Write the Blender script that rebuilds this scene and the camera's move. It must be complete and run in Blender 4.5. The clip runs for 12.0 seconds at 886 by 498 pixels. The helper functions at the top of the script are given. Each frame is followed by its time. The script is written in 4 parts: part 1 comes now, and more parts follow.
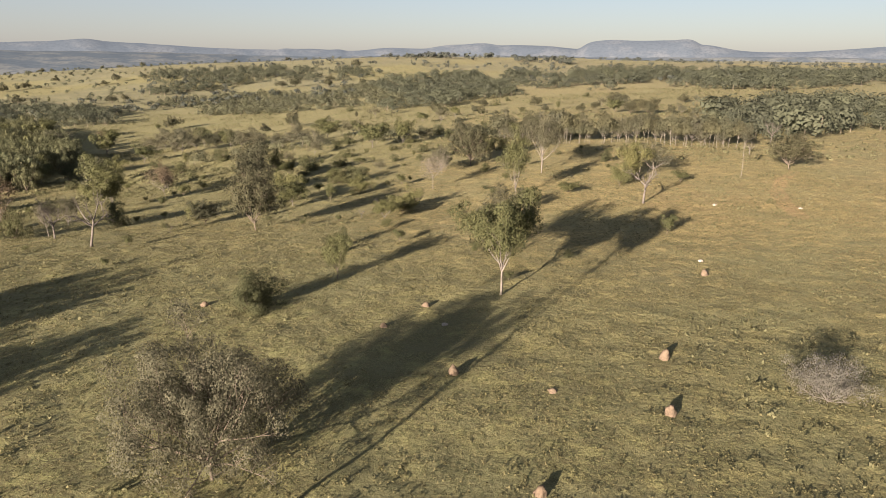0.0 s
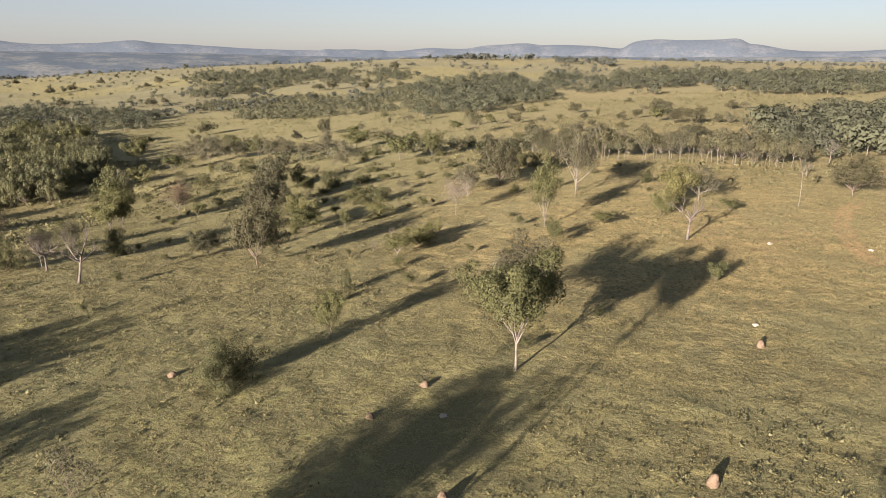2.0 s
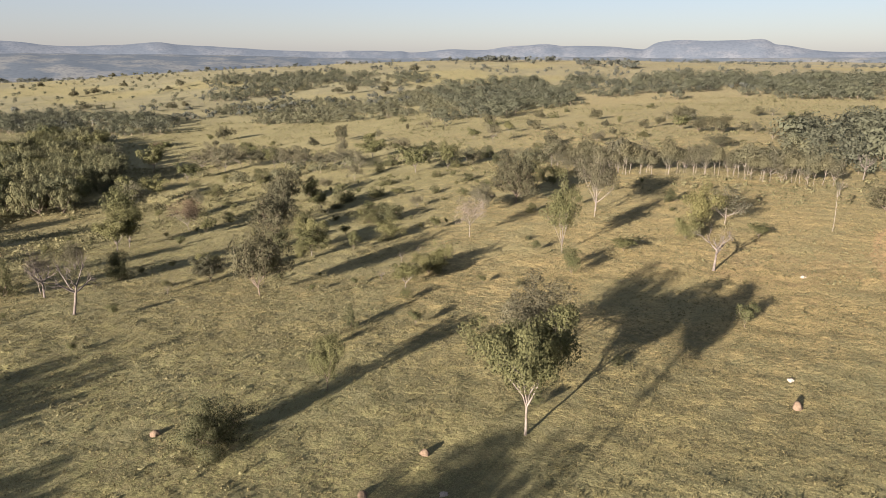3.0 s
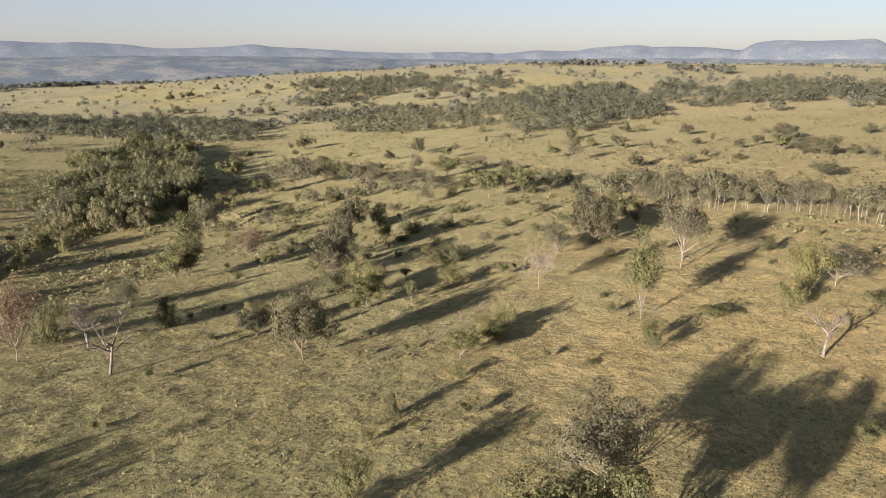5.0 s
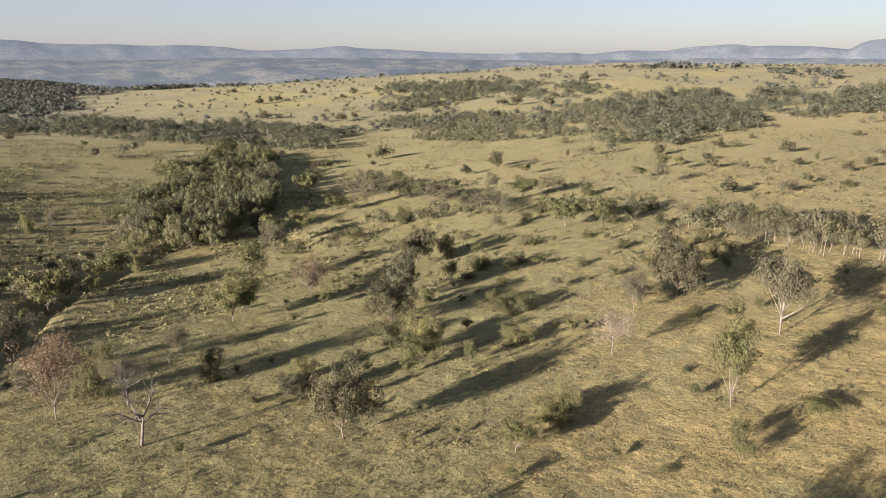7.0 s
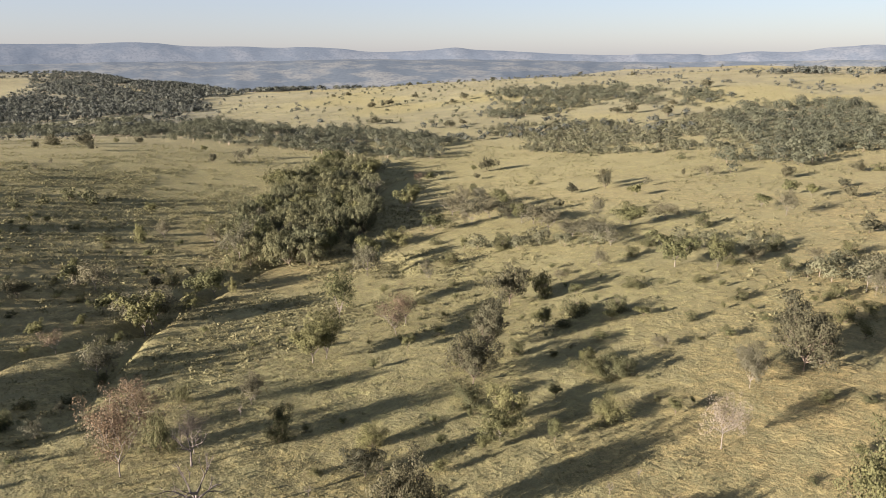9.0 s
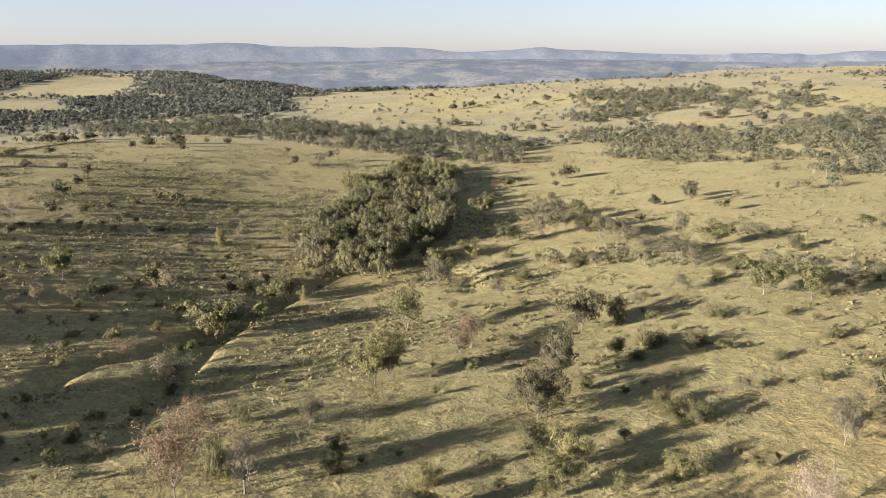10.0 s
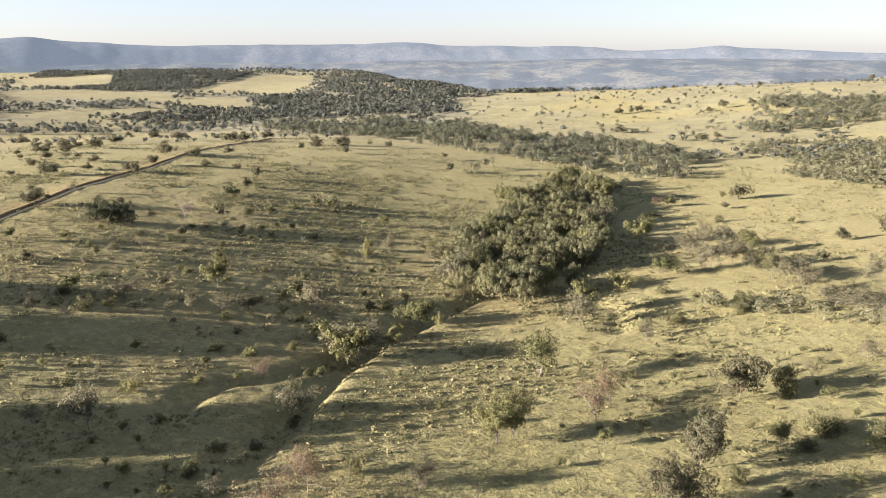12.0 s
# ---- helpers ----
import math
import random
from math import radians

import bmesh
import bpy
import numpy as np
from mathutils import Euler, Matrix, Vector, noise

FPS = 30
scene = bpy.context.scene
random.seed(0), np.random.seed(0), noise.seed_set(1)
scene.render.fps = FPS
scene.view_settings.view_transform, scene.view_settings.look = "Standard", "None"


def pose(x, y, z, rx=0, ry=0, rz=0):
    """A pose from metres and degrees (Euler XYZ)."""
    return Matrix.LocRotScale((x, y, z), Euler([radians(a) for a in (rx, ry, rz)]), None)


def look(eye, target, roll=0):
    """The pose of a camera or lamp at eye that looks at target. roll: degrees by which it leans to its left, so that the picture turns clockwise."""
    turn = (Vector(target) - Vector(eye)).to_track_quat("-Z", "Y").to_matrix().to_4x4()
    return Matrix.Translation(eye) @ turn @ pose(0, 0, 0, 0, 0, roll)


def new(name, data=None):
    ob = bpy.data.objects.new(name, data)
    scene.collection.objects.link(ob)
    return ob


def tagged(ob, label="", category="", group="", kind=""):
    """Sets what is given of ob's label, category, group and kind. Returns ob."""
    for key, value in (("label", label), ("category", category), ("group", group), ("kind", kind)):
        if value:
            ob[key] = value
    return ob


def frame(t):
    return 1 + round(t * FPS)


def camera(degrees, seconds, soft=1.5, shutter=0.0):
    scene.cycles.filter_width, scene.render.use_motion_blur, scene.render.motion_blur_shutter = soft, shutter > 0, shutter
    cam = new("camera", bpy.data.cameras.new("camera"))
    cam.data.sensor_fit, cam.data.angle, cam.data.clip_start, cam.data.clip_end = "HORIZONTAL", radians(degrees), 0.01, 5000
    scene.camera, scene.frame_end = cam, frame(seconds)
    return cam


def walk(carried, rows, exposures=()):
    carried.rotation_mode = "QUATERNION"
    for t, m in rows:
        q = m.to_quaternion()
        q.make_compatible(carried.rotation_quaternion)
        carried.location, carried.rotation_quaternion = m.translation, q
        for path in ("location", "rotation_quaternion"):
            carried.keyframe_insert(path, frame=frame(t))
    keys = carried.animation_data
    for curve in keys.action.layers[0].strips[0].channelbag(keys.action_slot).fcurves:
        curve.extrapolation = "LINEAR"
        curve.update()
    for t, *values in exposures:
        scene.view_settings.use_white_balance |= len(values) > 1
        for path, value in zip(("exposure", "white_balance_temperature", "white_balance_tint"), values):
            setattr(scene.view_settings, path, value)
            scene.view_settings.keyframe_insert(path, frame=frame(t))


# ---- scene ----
# camera: a drone that climbs over a cattle paddock and turns left over the valley
cam = camera(65.44, 12.0, soft=0.65)
# seconds, x, y, z, tilt, roll, heading
PATH = [
    (0, 0.00, 0.00, 25.00, 74.305, 0.402, 1.891),
    (0.5, 1.22, 4.33, 25.62, 74.267, 0.349, 3.186),
    (1, 2.25, 8.76, 26.43, 74.225, 0.294, 4.015),
    (1.5, 3.04, 13.23, 27.55, 74.224, 0.276, 4.659),
    (2, 3.72, 17.74, 29.14, 74.254, 0.245, 5.246),
    (2.5, 4.27, 22.27, 31.08, 74.274, 0.179, 5.873),
    (4.5, 5.67, 40.48, 39.07, 74.305, 0.095, 12.113),
    (5, 5.85, 44.95, 41.21, 74.284, 0.040, 13.893),
    (5.5, 5.89, 49.39, 43.33, 74.270, -0.023, 15.558),
    (6, 5.78, 53.87, 45.44, 74.268, -0.051, 17.207),
    (6.5, 5.53, 58.36, 47.52, 74.251, -0.156, 19.047),
    (7, 5.21, 62.76, 49.63, 74.248, -0.226, 20.880),
    (9, 2.43, 79.86, 58.30, 74.290, -0.288, 30.029),
    (9.5, 1.65, 84.01, 60.58, 74.274, -0.336, 33.489),
    (10, 0.69, 88.12, 62.88, 74.248, -0.342, 36.817),
    (10.5, -0.58, 92.29, 65.14, 74.245, -0.364, 40.154),
    (11, -2.27, 96.51, 67.33, 74.216, -0.388, 43.506),
    (11.5, -4.23, 100.68, 69.49, 74.179, -0.400, 46.886),
    (12, -6.36, 104.91, 71.67, 74.146, -0.400, 50.250),
]
EXPOSURES = [(0, 2.31, 6060, 20), (2.5, 2.4, 5880, 21.5), (6, 2.46, 5810, 21.5), (9.5, 2.69, 5760, 21.5), (12, 3.1, 5790, 20)]
walk(cam, [(t, Matrix.Translation((x, y, z)) @ pose(0, 0, 0, 0, 0, yaw) @ pose(0, 0, 0, tilt, 0, 0) @ pose(0, 0, 0, 0, 0, roll))
           for t, x, y, z, tilt, roll, yaw in PATH], EXPOSURES)

# ---- light: a low, warm sun behind the left shoulder and a pale hazy sky ----
SUN_HIGH, SUN_WAY = 12.6, 61.5  # degrees over the horizon; the way the shadows fall, from +x
world = bpy.data.worlds.new("world")
scene.world = world
world.use_nodes = True
sky = world.node_tree.nodes.new("ShaderNodeTexSky")
sky.sky_type, sky.sun_disc = "NISHITA", False
sky.sun_elevation = radians(SUN_HIGH)
sky.sun_rotation = radians(270 - SUN_WAY)
sky.air_density, sky.dust_density, sky.ozone_density, sky.altitude = 1.0, 0.9, 2.0, 500
haze = world.node_tree.nodes.new("ShaderNodeMix")  # thin high haze that whitens the whole sky
haze.data_type = "RGBA"
haze.inputs[0].default_value = 0.5
haze.inputs[7].default_value = (3.66, 3.54, 3.34, 1)
world.node_tree.links.new(sky.outputs[0], haze.inputs[6])
world.node_tree.links.new(haze.outputs[2], world.node_tree.nodes["Background"].inputs[0])
world.node_tree.nodes["Background"].inputs[1].default_value = 0.0290
sun = new("sun", bpy.data.lights.new("sun", "SUN"))
sun.data.energy, sun.data.angle, sun.data.color = 5.0, radians(0.53), (1.0, 0.83, 0.61)
sun.matrix_world = look((0, 0, 300), (math.cos(radians(SUN_WAY)), math.sin(radians(SUN_WAY)), 300 - math.tan(radians(SUN_HIGH))))

# ---- materials ----
class Nodes:
    """A small helper to wire a material."""

    def __init__(self, name):
        self.mat = bpy.data.materials.new(name)
        self.mat.use_nodes = True
        self.tree = self.mat.node_tree
        self.out = self.tree.nodes["Material Output"]
        self.bsdf = self.tree.nodes["Principled BSDF"]

    def add(self, kind):
        return self.tree.nodes.new("ShaderNode" + kind)

    def attribute(self, name):
        n = self.add("Attribute")
        n.attribute_name = name
        return n.outputs["Fac"]

    def link(self, a, b):
        self.tree.links.new(a, b)

    def noise(self, scale, detail=4, rough=0.6, coords=None):
        n = self.add("TexNoise")
        n.inputs["Scale"].default_value, n.inputs["Detail"].default_value, n.inputs["Roughness"].default_value = scale, detail, rough
        if coords is not None:
            self.link(coords, n.inputs["Vector"])
        return n.outputs["Fac"]

    def ramp(self, source, *stops):
        n = self.add("ValToRGB")
        while len(n.color_ramp.elements) < len(stops):
            n.color_ramp.elements.new(0.5)
        for e, (at, colour) in zip(n.color_ramp.elements, stops):
            e.position = at
            e.color = (*colour, 1) if isinstance(colour, tuple) else (colour, colour, colour, 1)
        self.link(source, n.inputs[0])
        return n.outputs[0]

    def mix(self, fac, a, b, blend="MIX"):
        n = self.add("Mix")
        n.data_type, n.blend_type = "RGBA", blend
        for value, socket in ((fac, n.inputs[0]), (a, n.inputs[6]), (b, n.inputs[7])):
            if isinstance(value, (int, float)):
                socket.default_value = value
            elif isinstance(value, tuple):
                socket.default_value = (*value, 1)
            else:
                self.link(value, socket)
        return n.outputs[2]

    def calc(self, how, a, b):
        n = self.add("Math")
        n.operation = how
        for value, socket in ((a, n.inputs[0]), (b, n.inputs[1])):
            if isinstance(value, (int, float)):
                socket.default_value = value
            else:
                self.link(value, socket)
        return n.outputs[0]

    def bump(self, height, strength, distance):
        n = self.add("Bump")
        n.inputs["Strength"].default_value, n.inputs["Distance"].default_value = strength, distance
        self.link(height, n.inputs["Height"])
        self.link(n.outputs[0], self.bsdf.inputs["Normal"])

    def finish(self, colour, roughness=0.9, gloss=0.2):
        if isinstance(colour, tuple):
            self.bsdf.inputs["Base Color"].default_value = (*colour, 1)
        else:
            self.link(colour, self.bsdf.inputs["Base Color"])
        self.bsdf.inputs["Roughness"].default_value = roughness
        self.bsdf.inputs["Specular IOR Level"].default_value = gloss
        return self.mat


def grass_ground():
    n = Nodes("pasture")
    co = n.add("NewGeometry").outputs["Position"]
    lush = n.attribute("lush")
    worn = n.attribute("worn")
    wood = n.attribute("wood_haze")
    big, mid, fine, grain = n.noise(0.012, 5, 0.6, co), n.noise(0.11, 5, 0.65, co), n.noise(1.3, 8, 0.74, co), n.noise(4.2, 5, 0.75, co)
    dry = n.mix(n.ramp(mid, (0.3, 0.0), (0.7, 1.0)), (0.304, 0.240, 0.102), (0.244, 0.200, 0.084))
    green = n.mix(n.ramp(mid, (0.3, 0.0), (0.7, 1.0)), (0.128, 0.122, 0.056), (0.190, 0.174, 0.081))
    amount = n.calc("ADD", lush, n.calc("MULTIPLY", n.calc("SUBTRACT", big, 0.5), 0.55))
    amount = n.calc("ADD", amount, n.calc("MULTIPLY", n.calc("SUBTRACT", fine, 0.5), 0.7))
    col = n.mix(n.ramp(amount, (0.25, 0.0), (0.75, 1.0)), dry, green)
    col = n.mix(n.ramp(n.calc("MULTIPLY", amount, 0.5), (0.5, 0.0), (0.68, 1.0)), col, n.mix(n.ramp(mid, (0.3, 0.0), (0.7, 1.0)), (0.106, 0.111, 0.047), (0.160, 0.160, 0.071)))
    col = n.mix(n.calc("MULTIPLY", n.attribute("darken"), 0.95), col, (0.105, 0.102, 0.048))
    tip = n.mix(n.ramp(n.calc("MULTIPLY", amount, 0.5), (0.3, 0.0), (0.6, 1.0)), (0.312, 0.250, 0.108), (0.212, 0.210, 0.085))
    straw = n.calc("MULTIPLY", n.ramp(fine, (0.505, 0.0), (0.58, 0.6)), n.ramp(amount, (0.45, 1.0), (0.95, 0.35)))
    col = n.mix(straw, col, tip)
    col = n.mix(n.ramp(fine, (0.41, 0.9), (0.48, 0.0)), col, (0.050, 0.052, 0.027))
    col = n.mix(n.ramp(grain, (0.42, 0.8), (0.50, 0.0)), col, (0.08, 0.078, 0.038))
    growth = n.ramp(amount, (0.1, 0.3), (0.6, 1.0))
    clump = n.noise(0.75, 2, 0.5, co)
    col = n.mix(n.calc("MULTIPLY", growth, n.ramp(clump, (0.50, 0.0), (0.59, 0.74))), col, (0.080, 0.084, 0.039))
    tuft = n.noise(0.34, 3, 0.55, co)
    col = n.mix(n.calc("MULTIPLY", growth, n.ramp(tuft, (0.51, 0.0), (0.60, 0.55))), col, (0.108, 0.108, 0.056))
    col = n.mix(n.ramp(tuft, (0.38, 0.45), (0.46, 0.0)), col, tip)
    blade = n.noise(5.0, 5, 0.75, co)
    col = n.mix(n.ramp(blade, (0.40, 0.72), (0.5, 0.0)), col, (0.075, 0.066, 0.031))
    col = n.mix(n.ramp(blade, (0.5, 0.0), (0.60, 0.6)), col, tip)
    mottle = n.noise(1.05, 6, 0.72, co)
    col = n.mix(n.calc("MULTIPLY", growth, n.ramp(mottle, (0.40, 0.6), (0.50, 0.0))), col, (0.105, 0.092, 0.044))
    speck = n.noise(0.17, 3, 0.55, co)
    col = n.mix(n.calc("MULTIPLY", growth, n.ramp(speck, (0.55, 0.0), (0.62, 0.4))), col, (0.105, 0.102, 0.052))
    col = n.mix(n.ramp(speck, (0.36, 0.22), (0.44, 0.0)), col, tip)
    soil = n.calc("ADD", worn, n.calc("MULTIPLY", n.calc("SUBTRACT", mid, 0.5), 1.2))
    col = n.mix(n.ramp(soil, (0.45, 0.0), (0.9, 0.55)), col, (0.29, 0.19, 0.097))
    # woodland ground colour, its bluish cast painted in as distance haze
    col = n.mix(wood, col, n.mix(n.ramp(big, (0.4, 0.0), (0.6, 1.0)), (0.052, 0.064, 0.056), (0.10, 0.11, 0.085)))
    scrubby = n.noise(0.035, 6, 0.7, co)
    col = n.mix(n.ramp(scrubby, (0.47, 0.0), (0.62, 0.5)), col, (0.15, 0.15, 0.074))
    n.bump(n.calc("ADD", n.calc("MULTIPLY", fine, 0.8), n.calc("MULTIPLY", clump, 0.9)), 1.0, 0.48)
    n.bsdf.inputs["Sheen Weight"].default_value = 0.06
    n.bsdf.inputs["Sheen Roughness"].default_value = 0.6
    n.bsdf.inputs["Sheen Tint"].default_value = (0.62, 0.52, 0.30, 1)
    return n.finish(col, 0.95, 0.1)


def leaf(name, dark, light, tint=0.3, through_light=0.34):
    """Foliage: varied leaf by leaf and tree by tree, letting some light through."""
    n = Nodes(name)
    island = n.add("NewGeometry").outputs["Random Per Island"]
    each = n.add("ObjectInfo").outputs["Random"]
    col = n.mix(n.ramp(island, (0.0, 0.0), (1.0, 1.0)), dark, light)
    warm = tuple(min(1, c * f) for c, f in zip(light, (1.22, 1.08, 0.85)))
    col = n.mix(n.calc("MULTIPLY", each, tint), col, warm)
    col = n.mix(n.calc("MULTIPLY", n.attribute("tone"), 0.7), col, tuple(min(1, c * f) for c, f in zip(light, (1.12, 1.12, 1.0))))
    n.finish(col, 0.8, 0.08)
    glow = n.add("BsdfTranslucent")
    n.link(col, glow.inputs[0])
    both = n.add("MixShader")
    both.inputs[0].default_value = through_light
    n.link(n.bsdf.outputs[0], both.inputs[1])
    n.link(glow.outputs[0], both.inputs[2])
    n.link(both.outputs[0], n.out.inputs[0])
    return n.mat


def bark(name, dark, light):
    n = Nodes(name)
    co = n.add("TexCoord").outputs["Object"]
    a, b = n.noise(9, 4, 0.6, co), n.noise(40, 3, 0.6, co)
    col = n.mix(n.ramp(a, (0.35, 0.0), (0.65, 1.0)), dark, light)
    n.bump(b, 0.5, 0.03)
    return n.finish(col, 0.9, 0.2)


def earth(name, dark, light, scale=2.0):
    n = Nodes(name)
    co = n.add("NewGeometry").outputs["Position"]
    a, b = n.noise(scale, 5, 0.65, co), n.noise(scale * 7, 4, 0.6, co)
    col = n.mix(n.ramp(a, (0.35, 0.0), (0.65, 1.0)), dark, light)
    col = n.mix(n.ramp(b, (0.3, 0.5), (0.5, 0.0)), col, tuple(c * 0.5 for c in dark))
    n.bump(b, 0.8, 0.08)
    return n.finish(col, 0.95, 0.1)


def distant(name, low, high, scale, haze_glow):
    """Far country behind all the rest: woods and pale clearings in large patches, with haze painted in as a faint
    bluish glow.
    """
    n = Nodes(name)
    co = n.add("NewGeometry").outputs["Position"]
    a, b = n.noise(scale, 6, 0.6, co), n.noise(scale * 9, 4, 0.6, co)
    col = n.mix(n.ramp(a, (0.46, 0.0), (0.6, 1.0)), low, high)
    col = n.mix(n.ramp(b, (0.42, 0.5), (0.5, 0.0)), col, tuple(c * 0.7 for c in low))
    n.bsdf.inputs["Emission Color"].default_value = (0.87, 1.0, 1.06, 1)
    n.bsdf.inputs["Emission Strength"].default_value = haze_glow
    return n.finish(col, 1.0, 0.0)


PASTURE = grass_ground()
LEAF_DARK = leaf("dark_foliage", (0.042, 0.044, 0.028), (0.088, 0.088, 0.054))
LEAF_OLIVE = leaf("olive_foliage", (0.046, 0.053, 0.024), (0.114, 0.119, 0.056))
LEAF_BRIGHT = leaf("bright_foliage", (0.076, 0.082, 0.034), (0.162, 0.161, 0.075))
LEAF_GREY = leaf("grey_foliage", (0.057, 0.059, 0.039), (0.120, 0.118, 0.078))
LEAF_SILVER = leaf("silvery_foliage", (0.094, 0.091, 0.074), (0.18, 0.171, 0.141))
LEAF_BROWN = leaf("dry_foliage", (0.066, 0.051, 0.035), (0.145, 0.116, 0.078))
LEAF_WOOD = leaf("gully_foliage", (0.043, 0.050, 0.029), (0.124, 0.129, 0.071), 0.3, 0.34)
# distance haze is painted into this bluer, more even leaf colour
LEAF_FAR_HAZED = leaf("far_woodland", (0.048, 0.055, 0.048), (0.069, 0.076, 0.064), 0.05, 0.3)
LEAF_STRIP = leaf("woodland_foliage", (0.046, 0.052, 0.038), (0.077, 0.083, 0.056), 0.1, 0.3)
LEAF_SCRUB = leaf("scrubland_foliage", (0.056, 0.059, 0.038), (0.102, 0.105, 0.067), 0.1, 0.3)
LEAF_STAND = leaf("crest_foliage", (0.058, 0.060, 0.037), (0.114, 0.113, 0.069), 0.25, 0.28)
LEAF_TWIG = leaf("dry_twigs", (0.11, 0.095, 0.072), (0.19, 0.165, 0.125), 0.0, 0.2)
LEAF_DEEP = leaf("deep_green_foliage", (0.026, 0.031, 0.019), (0.056, 0.062, 0.038))
LEAF_ASH = leaf("ash_grey_foliage", (0.065, 0.064, 0.040), (0.133, 0.128, 0.084), 0.0, 0.45)
LEAF_BUSH = leaf("shrub_foliage", (0.040, 0.045, 0.023), (0.092, 0.096, 0.048))
LEAF_LOW = leaf("low_scrub_foliage", (0.092, 0.092, 0.046), (0.185, 0.176, 0.092), 0.0, 0.3)
STRAW = leaf("tussock_grass", (0.074, 0.070, 0.032), (0.158, 0.140, 0.068), 0.0, 0.2)
BARK = bark("bark", (0.07, 0.056, 0.042), (0.17, 0.14, 0.105))
BARK_DEAD = bark("weathered_bark", (0.065, 0.057, 0.049), (0.145, 0.128, 0.11))
BARK_PALE = bark("pale_bark", (0.085, 0.075, 0.062), (0.185, 0.166, 0.139))
BARK_WHITE = bark("whitish_bark", (0.10, 0.09, 0.074), (0.205, 0.185, 0.155))
TERMITE = earth("termite_earth", (0.105, 0.078, 0.052), (0.155, 0.118, 0.082), 3.0)
STONE = earth("pale_stone", (0.24, 0.21, 0.17), (0.38, 0.34, 0.28), 4.0)
BANK_EARTH = earth("dark_turned_earth", (0.075, 0.058, 0.034), (0.15, 0.11, 0.06), 0.5)
TRACK_EARTH = earth("pale_track", (0.34, 0.27, 0.15), (0.46, 0.37, 0.21), 0.6)
# haze is painted into these blue-grey base colours as well as the glow
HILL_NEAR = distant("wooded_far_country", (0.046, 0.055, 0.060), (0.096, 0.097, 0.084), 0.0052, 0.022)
HILL_FAR = distant("hazed_far_hills", (0.050, 0.059, 0.068), (0.076, 0.082, 0.086), 0.006, 0.028)

# ---- the land: gentle swells and hollows (x, y, radius, rise) ----
BASE = -8.6
SWELLS = [
    (30, 80, 110, 0.9), (-60, 170, 90, -3.9), (60, 260, 130, 1.1),
    (-190, 160, 110, -1.2), (-130, 300, 110, -4.2), (-230, 270, 90, -12.6),
    (-420, 220, 170, -0.3), (-320, 420, 150, -19.2), (-80, 460, 180, 2.0),
    (150, 520, 240, -0.8), (-300, 650, 220, -18.7), (-760, 300, 260, 6.5),
    (-800, 620, 260, -6.1),
]
FAR_SWELLS = [
    (-600, 1000, 300, -13.2), (-1050, 1100, 350, -20.8), (-250, 1050, 350, -13.7),
    (250, 1000, 400, -3.1), (-1500, 500, 450, -49.8), (-1300, 1600, 420, 3.4),
    (-200, 1850, 480, 25.4), (600, 1400, 600, 13.4), (-2200, 1300, 700, -24.6),
    (-2000, 2400, 800, -39.7), (0, 3000, 1000, 3.4), (-3400, 800, 900, -34.1),
    (-2150, 1560, 230, 36.0), (-3250, 1150, 280, 26.0),
]
GULLY = [(-95, 92), (-118, 128), (-141, 156), (-152, 168), (-165, 184), (-190, 212), (-212, 246), (-224, 277), (-236, 310), (-250, 370), (-285, 450), (-330, 560)]
SIDE_GULLY = [(-158, 322), (-176, 345), (-215, 360), (-250, 372)]
TRIBUTARY = [(-203, 222), (-199, 206), (-195, 190), (-197, 176), (-191, 165), (-182, 156)]
BANK = [(-330, 70), (-453, 155), (-527, 209), (-605, 284), (-701, 355), (-813, 459), (-906, 542)]


def vnoise(x, y, seed=0):
    """Smooth value noise in 0..1 over numpy arrays."""
    x, y = np.asarray(x, float), np.asarray(y, float)
    i, j = np.floor(x), np.floor(y)
    u, v = x - i, y - j
    u, v = u * u * (3 - 2 * u), v * v * (3 - 2 * v)

    def rnd(a, b):
        s = np.sin(a * 127.1 + b * 311.7 + seed * 74.7) * 43758.5453
        return s - np.floor(s)

    return (rnd(i, j) * (1 - u) + rnd(i + 1, j) * u) * (1 - v) + (rnd(i, j + 1) * (1 - u) + rnd(i + 1, j + 1) * u) * v


def near_line(x, y, line):
    """Distance to a polyline, and on which side (positive: to its right)."""
    best, side = np.full(np.shape(x), 1e9), np.zeros(np.shape(x))
    for (ax, ay), (bx, by) in zip(line, line[1:]):
        dx, dy = bx - ax, by - ay
        s = np.clip(((x - ax) * dx + (y - ay) * dy) / (dx * dx + dy * dy), 0, 1)
        ox, oy = x - ax - s * dx, y - ay - s * dy
        d = np.hypot(ox, oy)
        side = np.where(d < best, np.sign(ox * dy - oy * dx), side)
        best = np.minimum(best, d)
    return best, side


def smooth(v, a, b):
    s = np.clip((v - a) / (b - a), 0, 1)
    return s * s * (3 - 2 * s)


def brow(x, y):
    """How far off the open pastures end, by heading, where the land falls away."""
    heading = np.degrees(np.arctan2(-x, y - 60))
    return np.interp(heading, [-40, 0, 14, 20, 25, 36, 46, 60], [3600, 3500, 3300, 2600, 2050, 2250, 2100, 4300])


